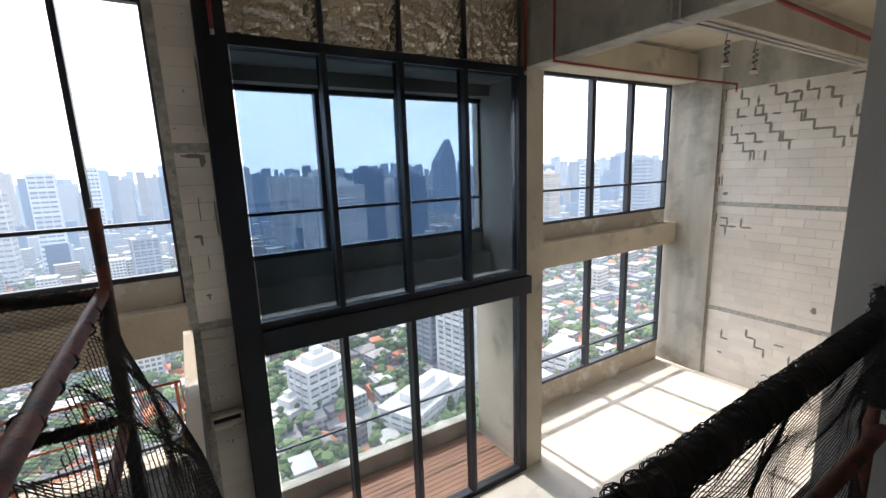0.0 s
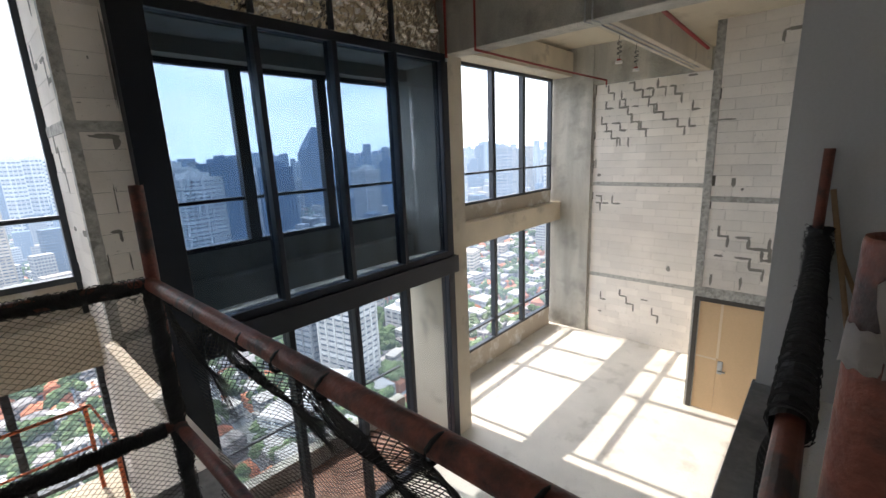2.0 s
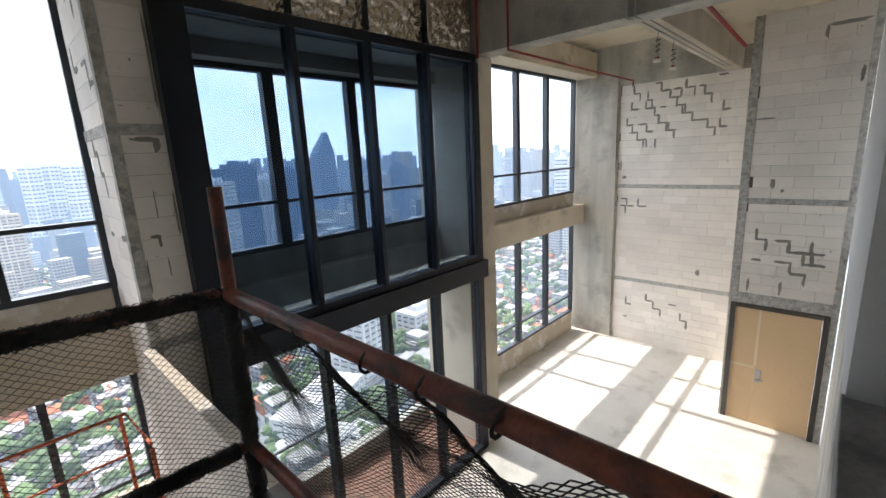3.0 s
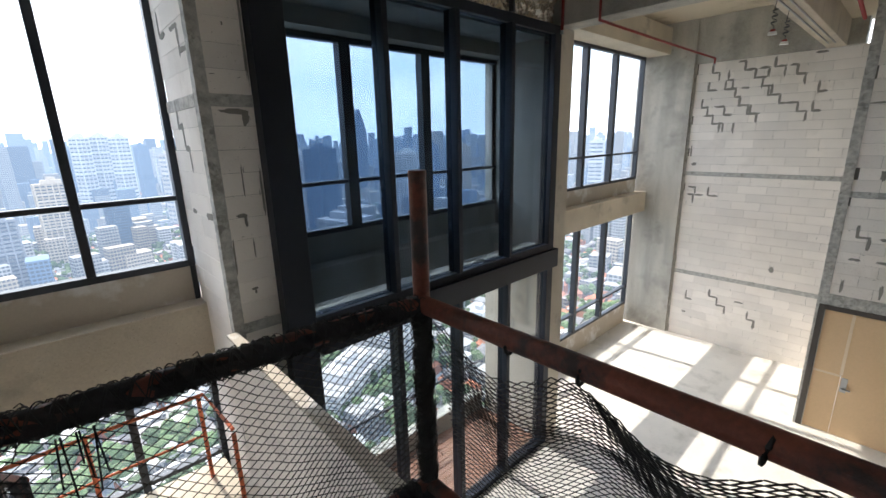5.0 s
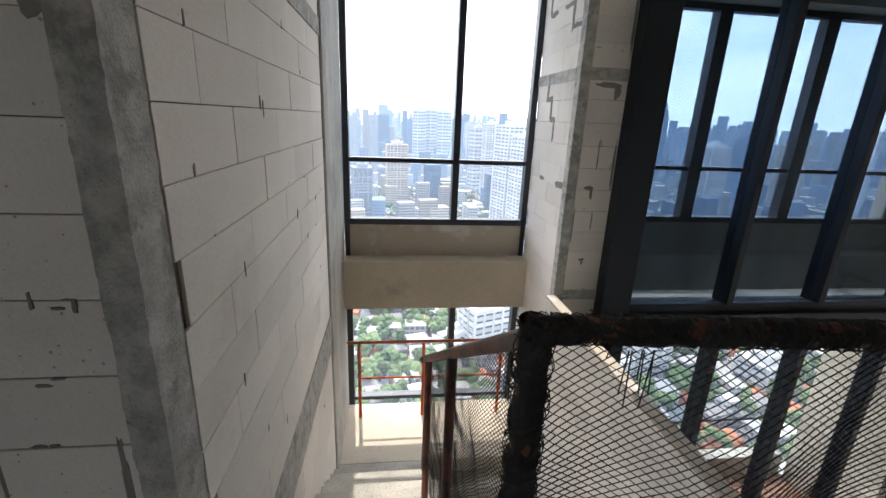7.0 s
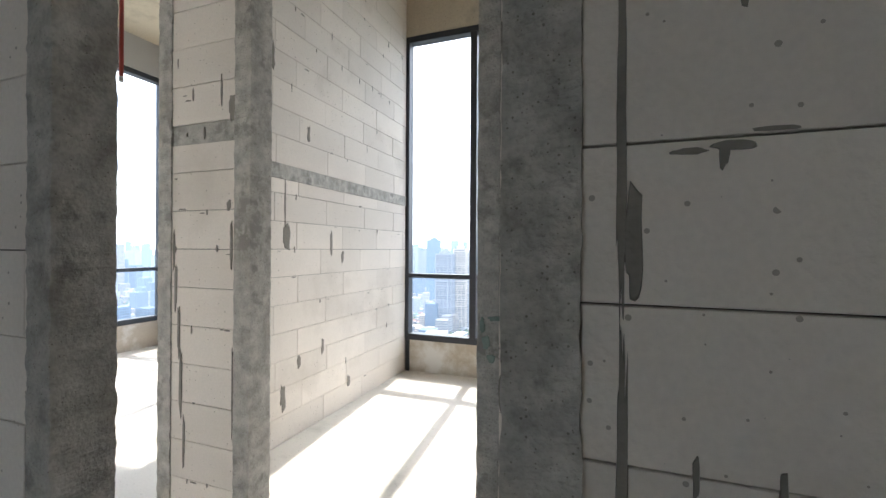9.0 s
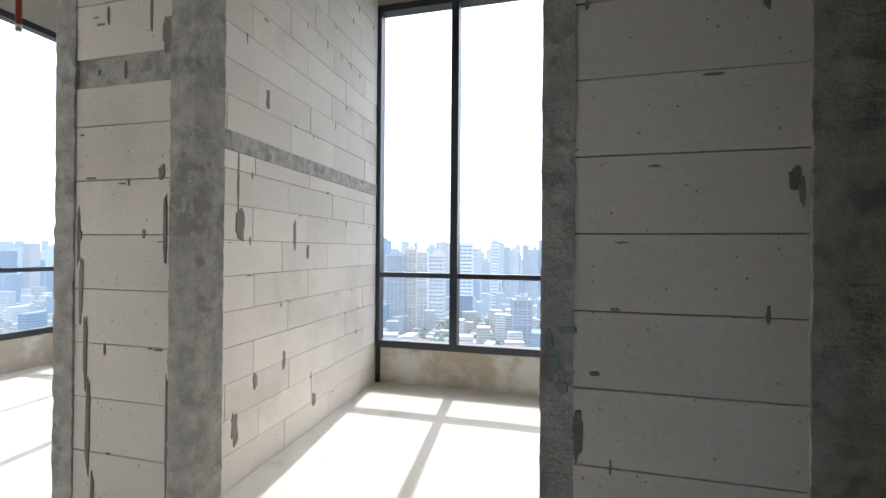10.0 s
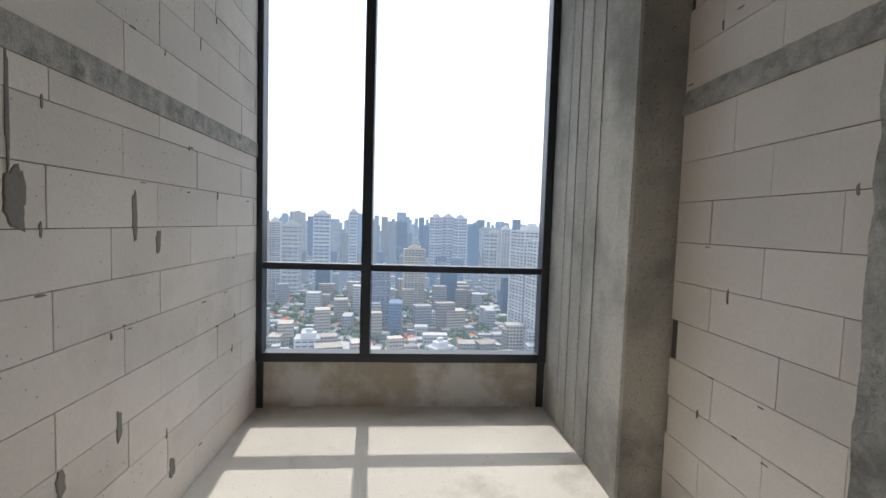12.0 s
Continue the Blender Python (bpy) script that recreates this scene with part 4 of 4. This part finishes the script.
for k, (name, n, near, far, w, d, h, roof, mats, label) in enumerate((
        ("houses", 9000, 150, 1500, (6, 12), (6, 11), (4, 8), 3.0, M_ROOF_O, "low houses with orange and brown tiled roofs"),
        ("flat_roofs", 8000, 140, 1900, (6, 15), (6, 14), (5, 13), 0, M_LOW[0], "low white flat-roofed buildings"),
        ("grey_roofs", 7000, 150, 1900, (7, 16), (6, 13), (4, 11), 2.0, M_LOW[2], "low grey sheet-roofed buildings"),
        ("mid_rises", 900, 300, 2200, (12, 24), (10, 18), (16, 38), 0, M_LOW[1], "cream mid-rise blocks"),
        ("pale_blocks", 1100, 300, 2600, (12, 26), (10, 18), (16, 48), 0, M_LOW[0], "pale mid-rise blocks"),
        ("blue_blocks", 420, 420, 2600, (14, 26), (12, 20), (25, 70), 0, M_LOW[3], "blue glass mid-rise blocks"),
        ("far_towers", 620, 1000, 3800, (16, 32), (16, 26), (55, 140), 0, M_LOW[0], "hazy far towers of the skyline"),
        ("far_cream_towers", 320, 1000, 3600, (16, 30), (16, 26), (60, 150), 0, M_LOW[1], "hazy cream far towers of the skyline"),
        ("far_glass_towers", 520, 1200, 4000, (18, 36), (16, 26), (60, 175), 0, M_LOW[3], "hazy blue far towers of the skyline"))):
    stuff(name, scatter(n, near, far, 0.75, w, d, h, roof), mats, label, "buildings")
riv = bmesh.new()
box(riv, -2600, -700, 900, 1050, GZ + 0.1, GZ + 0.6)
tagged(part("water", riv, hazed_city_material("hazed_river", (0.25, 0.3, 0.33), 0.5)), "pale hazy river bend far beyond the houses", "river", "", "structure")


def trees(n):
    """Tree crowns of the streets below, each a lumpy clump with an uneven outline."""
    vs, fs, seg = {}, {}, 7
    for _ in range(n):
        dist = 130 + 1100 * rng.random() ** 0.8
        b = band(dist)
        x, y = polar(rng.uniform(-60, 80), dist)
        v, f = vs.setdefault(b, []), fs.setdefault(b, [])
        for _k in range(5 if b == 0 else 3):
            cx, cy, r = x + rng.uniform(-4, 4), y + rng.uniform(-4, 4), rng.uniform(1.6, 3.8)
            cz, n0 = GZ + rng.uniform(6, 12), len(v)
            for j, (rz, rr) in enumerate(((-0.7, 0.75), (0.0, 1.0), (0.7, 0.7))):
                for i in range(seg):
                    a = i * math.tau / seg + j
                    q = r * rr * rng.uniform(0.7, 1.25)
                    v.append((cx + q * math.cos(a), cy + q * math.sin(a), cz + r * rz * rng.uniform(0.6, 1.1)))
            v.append((cx, cy, cz + r * 0.95))
            for j in range(2):
                for i in range(seg):
                    f.append((n0 + j * seg + i, n0 + j * seg + (i + 1) % seg, n0 + (j + 1) * seg + (i + 1) % seg, n0 + (j + 1) * seg + i))
            for i in range(seg):
                f.append((n0 + 2 * seg + i, n0 + 2 * seg + (i + 1) % seg, n0 + 3 * seg))
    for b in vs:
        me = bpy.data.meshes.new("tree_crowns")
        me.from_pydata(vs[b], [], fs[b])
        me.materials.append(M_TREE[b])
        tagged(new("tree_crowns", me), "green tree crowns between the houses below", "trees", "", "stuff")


trees(6500)

# ---- block walls: each aerated block a piece of its own, set last ----
BLOCKS = {}


def block_mesh(l, h, t=0.05):
    """One block, its face towards -y with softly chamfered edges; shared by all of the same size."""
    key = (round(l, 3), round(h, 3))
    if key not in BLOCKS:
        l, h = key
        bm = bmesh.new()
        c = 0.0015
        b = [bm.verts.new(p) for p in ((0, t, 0), (l, t, 0), (l, t, h), (0, t, h))]
        m = [bm.verts.new(p) for p in ((0, c, 0), (l, c, 0), (l, c, h), (0, c, h))]
        f = [bm.verts.new(p) for p in ((c, 0, c), (l - c, 0, c), (l - c, 0, h - c), (c, 0, h - c))]
        for i in range(4):
            j = (i + 1) % 4
            bm.faces.new((b[i], b[j], m[j], m[i]))
            bm.faces.new((m[i], m[j], f[j], f[i]))
        bm.faces.new(f)
        BLOCKS[key] = to_mesh("block", bm, M_AAC)
    return BLOCKS[key]


TURN = {"-y": 0, "+x": 90, "+y": 180, "-x": -90}


def block_face(owner, start, face, length, z0, z1, bands=(), seed=1, skip=None, lead=None):
    """Courses of blocks on a wall's face. start: the face's end at its left as one looks at it; bands: (from, to) of cast strips that break the courses."""
    rnd = random.Random(seed)
    turn = Euler((0, 0, radians(TURN[face]))).to_matrix().to_4x4()
    levels, z = [], z0
    marks = sorted(bands)
    while z < z1 - 0.02:
        nxt = min([b for b in marks if b[0] > z - 0.001], default=(z1, z1), key=lambda b: b[0])
        if nxt[0] - z < 0.03:
            z = nxt[1]
            continue
        top = min(z + 0.2, nxt[0], z1)
        if nxt[0] - top < 0.05:
            top = min(nxt[0], z1)
        levels.append((z, top))
        z = top
    for k, (a, b) in enumerate(levels):
        u = -((0.3 if k % 2 else 0.0) + (lead or 0.0) + rnd.uniform(-0.06, 0.06))
        if length < 0.62:      # a short return is one block wide
            u = 0.0
        while u < length:
            lo, hi = max(u, 0), min(u + 0.6, length)
            u += 0.6
            if hi - lo < 0.04 or (skip and skip(lo, hi, a, b)):
                continue
            ob = new("block", block_mesh(hi - lo - 0.0028, b - a - 0.0028))
            ob.parent = owner
            out = turn @ Vector((0, rnd.uniform(-0.0015, 0.0015), 0))
            ob.matrix_local = Matrix.Translation(Vector(start) + turn @ Vector((lo + 0.002, 0, 0)) + out + Vector((0, 0, a + 0.002 - start[2]))) @ turn


def rough_bar(d, amp, seed):
    """A hand-cast concrete bar: its faces uneven and its edges ragged."""
    lo, hi = Vector(d[0::2]), Vector(d[1::2])
    size = hi - lo
    ax = max(range(3), key=lambda k: size[k])
    o1, o2 = [k for k in range(3) if k != ax]
    n = max(2, int(size[ax] / 0.009))
    cross = [(0, 0), (0.5, 0), (1, 0), (1, 0.5), (1, 1), (0.5, 1), (0, 1), (0, 0.5)]
    bm, prev = bmesh.new(), None
    for i in range(n + 1):
        ring = []
        for a, b in cross:
            p = lo.copy()
            p[ax] += size[ax] * i / n
            p[o1] += size[o1] * a
            p[o2] += size[o2] * b
            q = p * 1.0
            w1 = noise.fractal(q * 17 + Vector((seed, 0, 0)), 0.7, 2.3, 4)
            w2 = noise.fractal(q * 19 + Vector((0, 0, seed)), 0.7, 2.3, 4)
            p[o1] += amp * w1 * min(1.0, 9 * size[o1]) * (1 if a in (0, 1) else 0.3)
            p[o2] += amp * w2 * min(1.0, 9 * size[o2]) * (1 if b in (0, 1) else 0.3)
            ring.append(bm.verts.new(p))
        if prev:
            for k in range(8):
                bm.faces.new((prev[k], prev[(k + 1) % 8], ring[(k + 1) % 8], ring[k]))
        else:
            bm.faces.new(ring[::-1])
        prev = ring
    bm.faces.new(prev)
    bmesh.ops.recalc_face_normals(bm, faces=bm.faces)
    return bm


def cast(owner, dims, amp=0.0035):
    """Cast concrete strips and edges of a block wall, rough and slightly proud."""
    for k, d in enumerate(dims):
        part("cast_strip", rough_bar(d, amp, k * 3.7 + d[0]), M_STIFF, owner)


def dab(bm, start, turn, u, z, w, h, seed, proud=0.003):
    """A thin ragged dab of mortar on a wall's face."""
    n = max(14, int(22 * (w + h) / 0.2))
    ring, inner = [], []
    for i in range(n):
        a = i * math.tau / n
        ca, sa = math.cos(a), math.sin(a)
        r = 1 + 0.45 * noise.noise(Vector((ca * 1.6, sa * 1.6, seed))) + 0.28 * noise.noise(Vector((ca * 4, sa * 4, seed + 3)))
        du = w / 2 * r * math.copysign(abs(ca) ** 0.75, ca)
        dz = h / 2 * r * math.copysign(abs(sa) ** 0.75, sa)
        ring.append(bm.verts.new(Vector(start) + turn @ Vector((u + du, 0.002, 0)) + Vector((0, 0, z + dz))))
        inner.append(bm.verts.new(Vector(start) + turn @ Vector((u + du * 0.85, -proud, 0)) + Vector((0, 0, z + dz * 0.9))))
    for i in range(n):
        j = (i + 1) % n
        bm.faces.new((ring[i], ring[j], inner[j], inner[i]))
    bm.faces.new(inner)


def mortar(owner, start, face, spots, seed=1):
    """Single dabs at (along, height, width, tall) on a face."""
    turn = Euler((0, 0, radians(TURN[face]))).to_matrix().to_4x4()
    base = (start[0], start[1], 0)
    for k, (u, z, w, h) in enumerate(spots):
        bm = bmesh.new()
        dab(bm, base, turn, u, z, w, h, seed + k * 1.7, 0.0025 + 0.0005 * (k % 6))
        part("mortar_patch", bm, M_MORTAR, owner)


def mortar_runs(owner, start, face, u0, u1, z0, z1, n, seed):
    """Smears that follow the joints in steps, as cracks that were filled."""
    rnd = random.Random(seed)
    spots, across = [], max(1, round(math.sqrt(n * (u1 - u0) / max(0.2, z1 - z0) * 1.3)))
    for k in range(n):
        u = u0 + (u1 - u0) * ((k % across) + rnd.uniform(0.1, 0.8)) / across
        z = z1 - 0.2 * round((z1 - z0) * ((k // across) + rnd.uniform(0, 0.6)) / (n / across) / 0.2)
        flat = rnd.random() < 0.6
        for _s in range(rnd.choice((1, 2, 3, 3, 4, 5))):
            if flat:
                l = rnd.uniform(0.11, 0.24)
                spots.append((u + l / 2, z, l * 1.2, rnd.uniform(0.045, 0.06)))
                u += l
            else:
                spots.append((u, z - 0.1, rnd.uniform(0.045, 0.06), 0.24))
                z -= 0.2
            flat = not flat
            if u > u1 or z < z0:
                break
    mortar(owner, start, face, spots, seed)


def specks(owner, start, face, length, z0, z1, n, seed):
    """Small chips, drips and smears along the joints."""
    rnd = random.Random(seed)
    turn = Euler((0, 0, radians(TURN[face]))).to_matrix().to_4x4()
    bm = bmesh.new()
    for k in range(n):
        tall = rnd.random() < 0.5
        dab(bm, (start[0], start[1], 0), turn, rnd.uniform(0.03, length - 0.03), z0 + 0.2 * rnd.randint(0, int((z1 - z0) / 0.2)) + rnd.uniform(-0.03, 0.01),
            rnd.uniform(0.006, 0.013) if tall else rnd.uniform(0.015, 0.05), rnd.uniform(0.02, 0.07) if tall else rnd.uniform(0.004, 0.009), seed + k)
    o = part("mortar_specks", bm, M_MORTAR, owner)
    o["kind"] = "stuff"


def block_wall(name, core, label):
    o = solid(name, [core], M_JOINT, label)
    return o


E = 0.012     # depth of the core behind the block faces
# small room: long wall on its west side
w = block_wall("wall_room_west", (-5.27, -5.15 - E, 4.87, 7.61, 0, CEIL), "pale aerated block wall with a cast concrete strip")
S = (-5.15, 4.87, 0)
block_face(w, S, "+x", 2.74, 0, CEIL, [(1.905, 2.01)], 11)
cast(w, [(-5.26, -5.144, 4.87, 7.61, 1.905, 2.01)], 0.003)
mortar(w, S, "+x", [(0.76, 1.5, 0.085, 0.17), (1.3, 1.44, 0.04, 0.2), (1.47, 1.34, 0.045, 0.1), (1.19, 0.61, 0.035, 0.12), (0.9, 0.55, 0.04, 0.1), (1.57, 0.22, 0.05, 0.1), (1.0, 2.3, 0.035, 0.12),
                    (0.74, 1.75, 0.014, 0.3), (0.73, 0.33, 0.055, 0.2), (0.25, 1.5, 0.08, 0.14), (0.6, 2.75, 0.06, 0.22)], 3)
specks(w, S, "+x", 2.7, 0.2, 4.0, 70, 31)
# its front return with the doorway
w = block_wall("wall_room_stub", (-5.2, -4.6, 4.735 + E, 4.86, 0, CEIL), "short block return with rough cast edges beside the doorway")
block_face(w, (-5.14, 4.735, 0), "-y", 0.45, 0, CEIL, [(1.945, 2.05)], 12, None, 0.0)
cast(w, [(-5.23, -5.135, 4.727, 4.865, 0, CEIL), (-4.695, -4.595, 4.725, 4.867, 0, CEIL), (-5.135, -4.69, 4.742, 4.77, 1.945, 2.05)])
specks(w, (-5.14, 4.735, 0), "-y", 0.44, 0.2, 4.0, 26, 32)
mortar(w, (-5.14, 4.735, 0), "-y", [(0.02, 1.38, 0.014, 0.22), (0.035, 1.2, 0.02, 0.26), (0.06, 0.96, 0.018, 0.3), (0.075, 0.7, 0.022, 0.34), (0.1, 0.4, 0.016, 0.3), (0.42, 1.42, 0.016, 0.24), (0.425, 2.1, 0.06, 0.12), (0.43, 0.7, 0.01, 0.4), (0.4, 1.62, 0.03, 0.05), (0.35, 2.2, 0.01, 0.16)], 9)
w = block_wall("wall_room_nib", (-3.42, -2.66, 4.684 + E, 4.785, 0, CEIL), "dim block wall beside the doorway with a green paint mark")
block_face(w, (-3.36, 4.684, 0), "-y", 0.535, 0, CEIL, [(2.14, 2.26)], 13, None, 0.0)
cast(w, [(-3.437, -3.352, 4.68, 4.788, 0, CEIL), (-3.352, -2.83, 4.69, 4.72, 2.14, 2.26), (-2.83, -2.63, 4.674, 4.806, 0, CEIL)])
specks(w, (-3.36, 4.684, 0), "-y", 0.53, 0.2, 4.0, 26, 33)
mortar(w, (-3.36, 4.684, 0), "-y", [(0.5, 1.53, 0.03, 0.05), (0.515, 1.5, 0.012, 0.07), (0.06, 1.04, 0.03, 0.012), (0.02, 0.88, 0.03, 0.14), (0.44, 1.98, 0.02, 0.1)], 23)
gb = bmesh.new()
for k, (u, z, a, b) in enumerate(((0.0, 1.06, 0.03, 0.05), (0.03, 1.15, 0.05, 0.02), (-0.015, 1.12, 0.02, 0.06), (0.02, 1.0, 0.03, 0.03))):
    dab(gb, (-3.4, 4.674, 0), Matrix.Identity(4), u, z, a, b, 50 + k, 0.0005 * (k + 1))
part("paint_mark", gb, M_GREEN, w, "smudge of green paint")
# corridor wall with the opening that is walked through
w = block_wall("wall_corridor_west", (WEST, -4.17, 3.69 + E, 3.81 - E, 0, CEIL), "dim block wall with a rough cast jamb")
block_face(w, (-6.6, 3.69, 0), "-y", 2.42, 0, CEIL, [(2.0, 2.12)], 14)
block_face(w, (-4.2, 3.81, 0), "+y", 5.4, 0, CEIL, [], 24)
cast(w, [(-4.2, -4.112, 3.682, 3.818, 0, CEIL)], 0.0045)
w = block_wall("wall_corridor_nib", (-3.09, -2.58, 3.69 + E, 3.81, -0.3, CEIL), "dark block wall end with cast concrete strips")
block_face(w, (-3.015, 3.69, 0.14), "-y", 0.375, 0.14, CEIL, [], 15, None, 0.5)
cast(w, [(-3.115, -3.012, 3.678, 3.818, 0, CEIL), (-2.64, -2.552, 3.676, 3.826, -0.3, CEIL)], 0.004)
specks(w, (-3.01, 3.69, 0), "-y", 0.36, 0.14, 4.0, 30, 34)
mortar(w, (-3.015, 3.69, 0), "-y", [(0.05, 0.5, 0.012, 0.7), (0.052, 1.1, 0.014, 0.5), (0.05, 1.62, 0.012, 0.6), (0.05, 2.1, 0.012, 0.5), (0.064, 1.42, 0.022, 0.14), (0.35, 1.75, 0.06, 0.06), (0.34, 0.6, 0.02, 0.3), (0.17, 1.53, 0.05, 0.012), (0.16, 1.52, 0.012, 0.03)], 14)
# wall between the room and the stairwell
w = block_wall("wall_stair_west", (-2.64 + E, -2.55 - E, 3.82, 6.4, LOW, CEIL), "tall aerated block wall along the stairs")
S = (-2.55, 3.83, LOW)
block_face(w, S, "+x", 2.57, LOW, CEIL, [(-0.55, -0.22), (2.14, 2.26)], 16)
cast(w, [(-2.6, -2.542, 3.83, 6.4, -0.55, -0.22), (-2.6, -2.542, 3.83, 6.4, 2.14, 2.26)], 0.004)
specks(w, S, "+x", 2.5, -1.8, 4.0, 40, 35)
block_face(w, (-2.64, 6.4, 0), "-x", 1.6, 0, CEIL, [(2.04, 2.15)], 17)
cast(w, [(-2.65, -2.6, 4.8, 6.4, 2.04, 2.15)], 0.004)
specks(w, (-2.64, 6.4, 0), "-x", 1.55, 0.2, 4.0, 30, 36)
# pier between the stairwell and the glazing
w = block_wall("wall_pier", (-0.38 + E, 0.06, 6.51 + E, 7.61, LOW, CEIL), "block pier with mortar-smeared courses and a cast corner")
block_face(w, (-0.3, 6.51, LOW), "-y", 0.36, LOW, CEIL, [(-0.12, -0.02), (1.94, 2.04)], 18, None, 0.1)
cast(w, [(-0.385, -0.29, 6.502, 6.6, LOW, CEIL), (-0.3, 0.06, 6.504, 6.53, -0.12, -0.02), (-0.3, 0.06, 6.504, 6.53, 1.94, 2.04)])
mortar(w, (-0.3, 6.51, 0), "-y", [(0.13, 1.0, 0.1, 0.03), (0.16, 0.95, 0.03, 0.1), (0.15, 0.3, 0.07, 0.025), (0.16, 0.27, 0.02, 0.05), (0.2, 1.9, 0.24, 0.05), (0.28, 1.84, 0.07, 0.1), (0.34, 1.2, 0.02, 0.5), (0.18, 1.3, 0.012, 0.3), (0.2, 0.7, 0.012, 0.2), (0.34, 2.6, 0.022, 0.8), (0.02, 0.62, 0.02, 0.3)], 19)
specks(w, (-0.3, 6.51, 0), "-y", 0.35, -1.6, 4.0, 30, 37)
block_face(w, (-0.38, 7.6, LOW), "-x", 1.0, LOW, CEIL, [(1.94, 2.04)], 19)
cast(w, [(-0.388, -0.36, 6.6, 7.6, 1.94, 2.04)], 0.003)
mortar_runs(w, (-0.38, 7.6, 0), "-x", 0.1, 0.9, 0.4, 3.6, 8, 41)
# low wall at the stair's side, up to the floor level
w = block_wall("wall_stair_side", (-0.46 + E, -0.36 - E, 3.72, 6.5, LOW, -0.09), "block side wall of the stairs with a pale screed top")
block_face(w, (-0.46, 6.5, LOW), "-x", 2.78, LOW, -0.1, [], 20)
part("cap", boxes((-0.46, -0.36, 3.72, 6.5, -0.1, -0.07), bev=0.004), M_SILL, w)
# far wall of the double-height room
w = block_wall("wall_far_blocks", (11.2 + E, 11.4, 3.2, 6.6, LOW, 3.25), "tall sunlit block wall patched with grey mortar")
S = (11.2, 6.58, LOW)
block_face(w, S, "-x", 3.35, LOW, 3.25, [(-2.2, -2.1), (0.5, 0.6)], 21)
cast(w, [(11.19, 11.25, 3.2, 6.6, -2.2, -2.1), (11.19, 11.25, 3.2, 6.6, 0.5, 0.6), (11.18, 11.25, 6.55, 6.62, LOW, 3.25)], 0.004)
mortar_runs(w, S, "-x", 0.1, 2.6, 1.8, 3.2, 24, 52)
mortar_runs(w, S, "-x", 0.1, 0.8, -0.1, 0.4, 3, 43)
mortar_runs(w, S, "-x", 0.2, 2.2, -3.3, -2.5, 5, 44)
mortar(w, S, "-x", [(2.2, -1.7, 0.1, 0.14), (0.2, 0.8, 0.12, 0.1), (0.1, 1.1, 0.04, 0.3)], 45)
specks(w, S, "-x", 3.0, -3.8, 3.0, 70, 46)
# nearer wall with the entrance door
w = block_wall("wall_door_blocks", (DX + E, DX + 0.2, 1.6, 3.2, -1.35, 3.76), "block wall over the entrance door with mortar patches")
S = (DX, 3.1, -1.28)
block_face(w, S, "-x", 1.42, -1.28, 3.76, [(0.47, 0.57)], 22)
cast(w, [(DX - 0.012, DX + 0.2, 3.1, 3.24, LOW, 3.76), (DX - 0.01, DX + 0.2, 1.68, 3.1, -1.49, -1.28), (DX - 0.01, DX + 0.04, 1.68, 3.1, 0.47, 0.57), (DX - 0.005, DX + 0.2, 1.6, 1.7, LOW, 3.76)], 0.005)
mortar_runs(w, S, "-x", 0.05, 1.1, -1.1, 0.0, 8, 63)
mortar(w, S, "-x", [(0.35, 0.85, 0.07, 0.18), (0.5, 0.72, 0.06, 0.05), (1.1, 3.4, 0.5, 0.06), (0.85, 3.3, 0.05, 0.2), (0.15, 2.0, 0.3, 0.03), (1.35, 2.6, 0.05, 0.3)], 64)
specks(w, S, "-x", 1.4, -1.1, 3.5, 26, 47)
solid("wall_door_return", [(DX + 0.2, 11.2, 3.04, 3.2, LOW, 3.76)], M_CONC_LT, "return wall beside the entrance door")
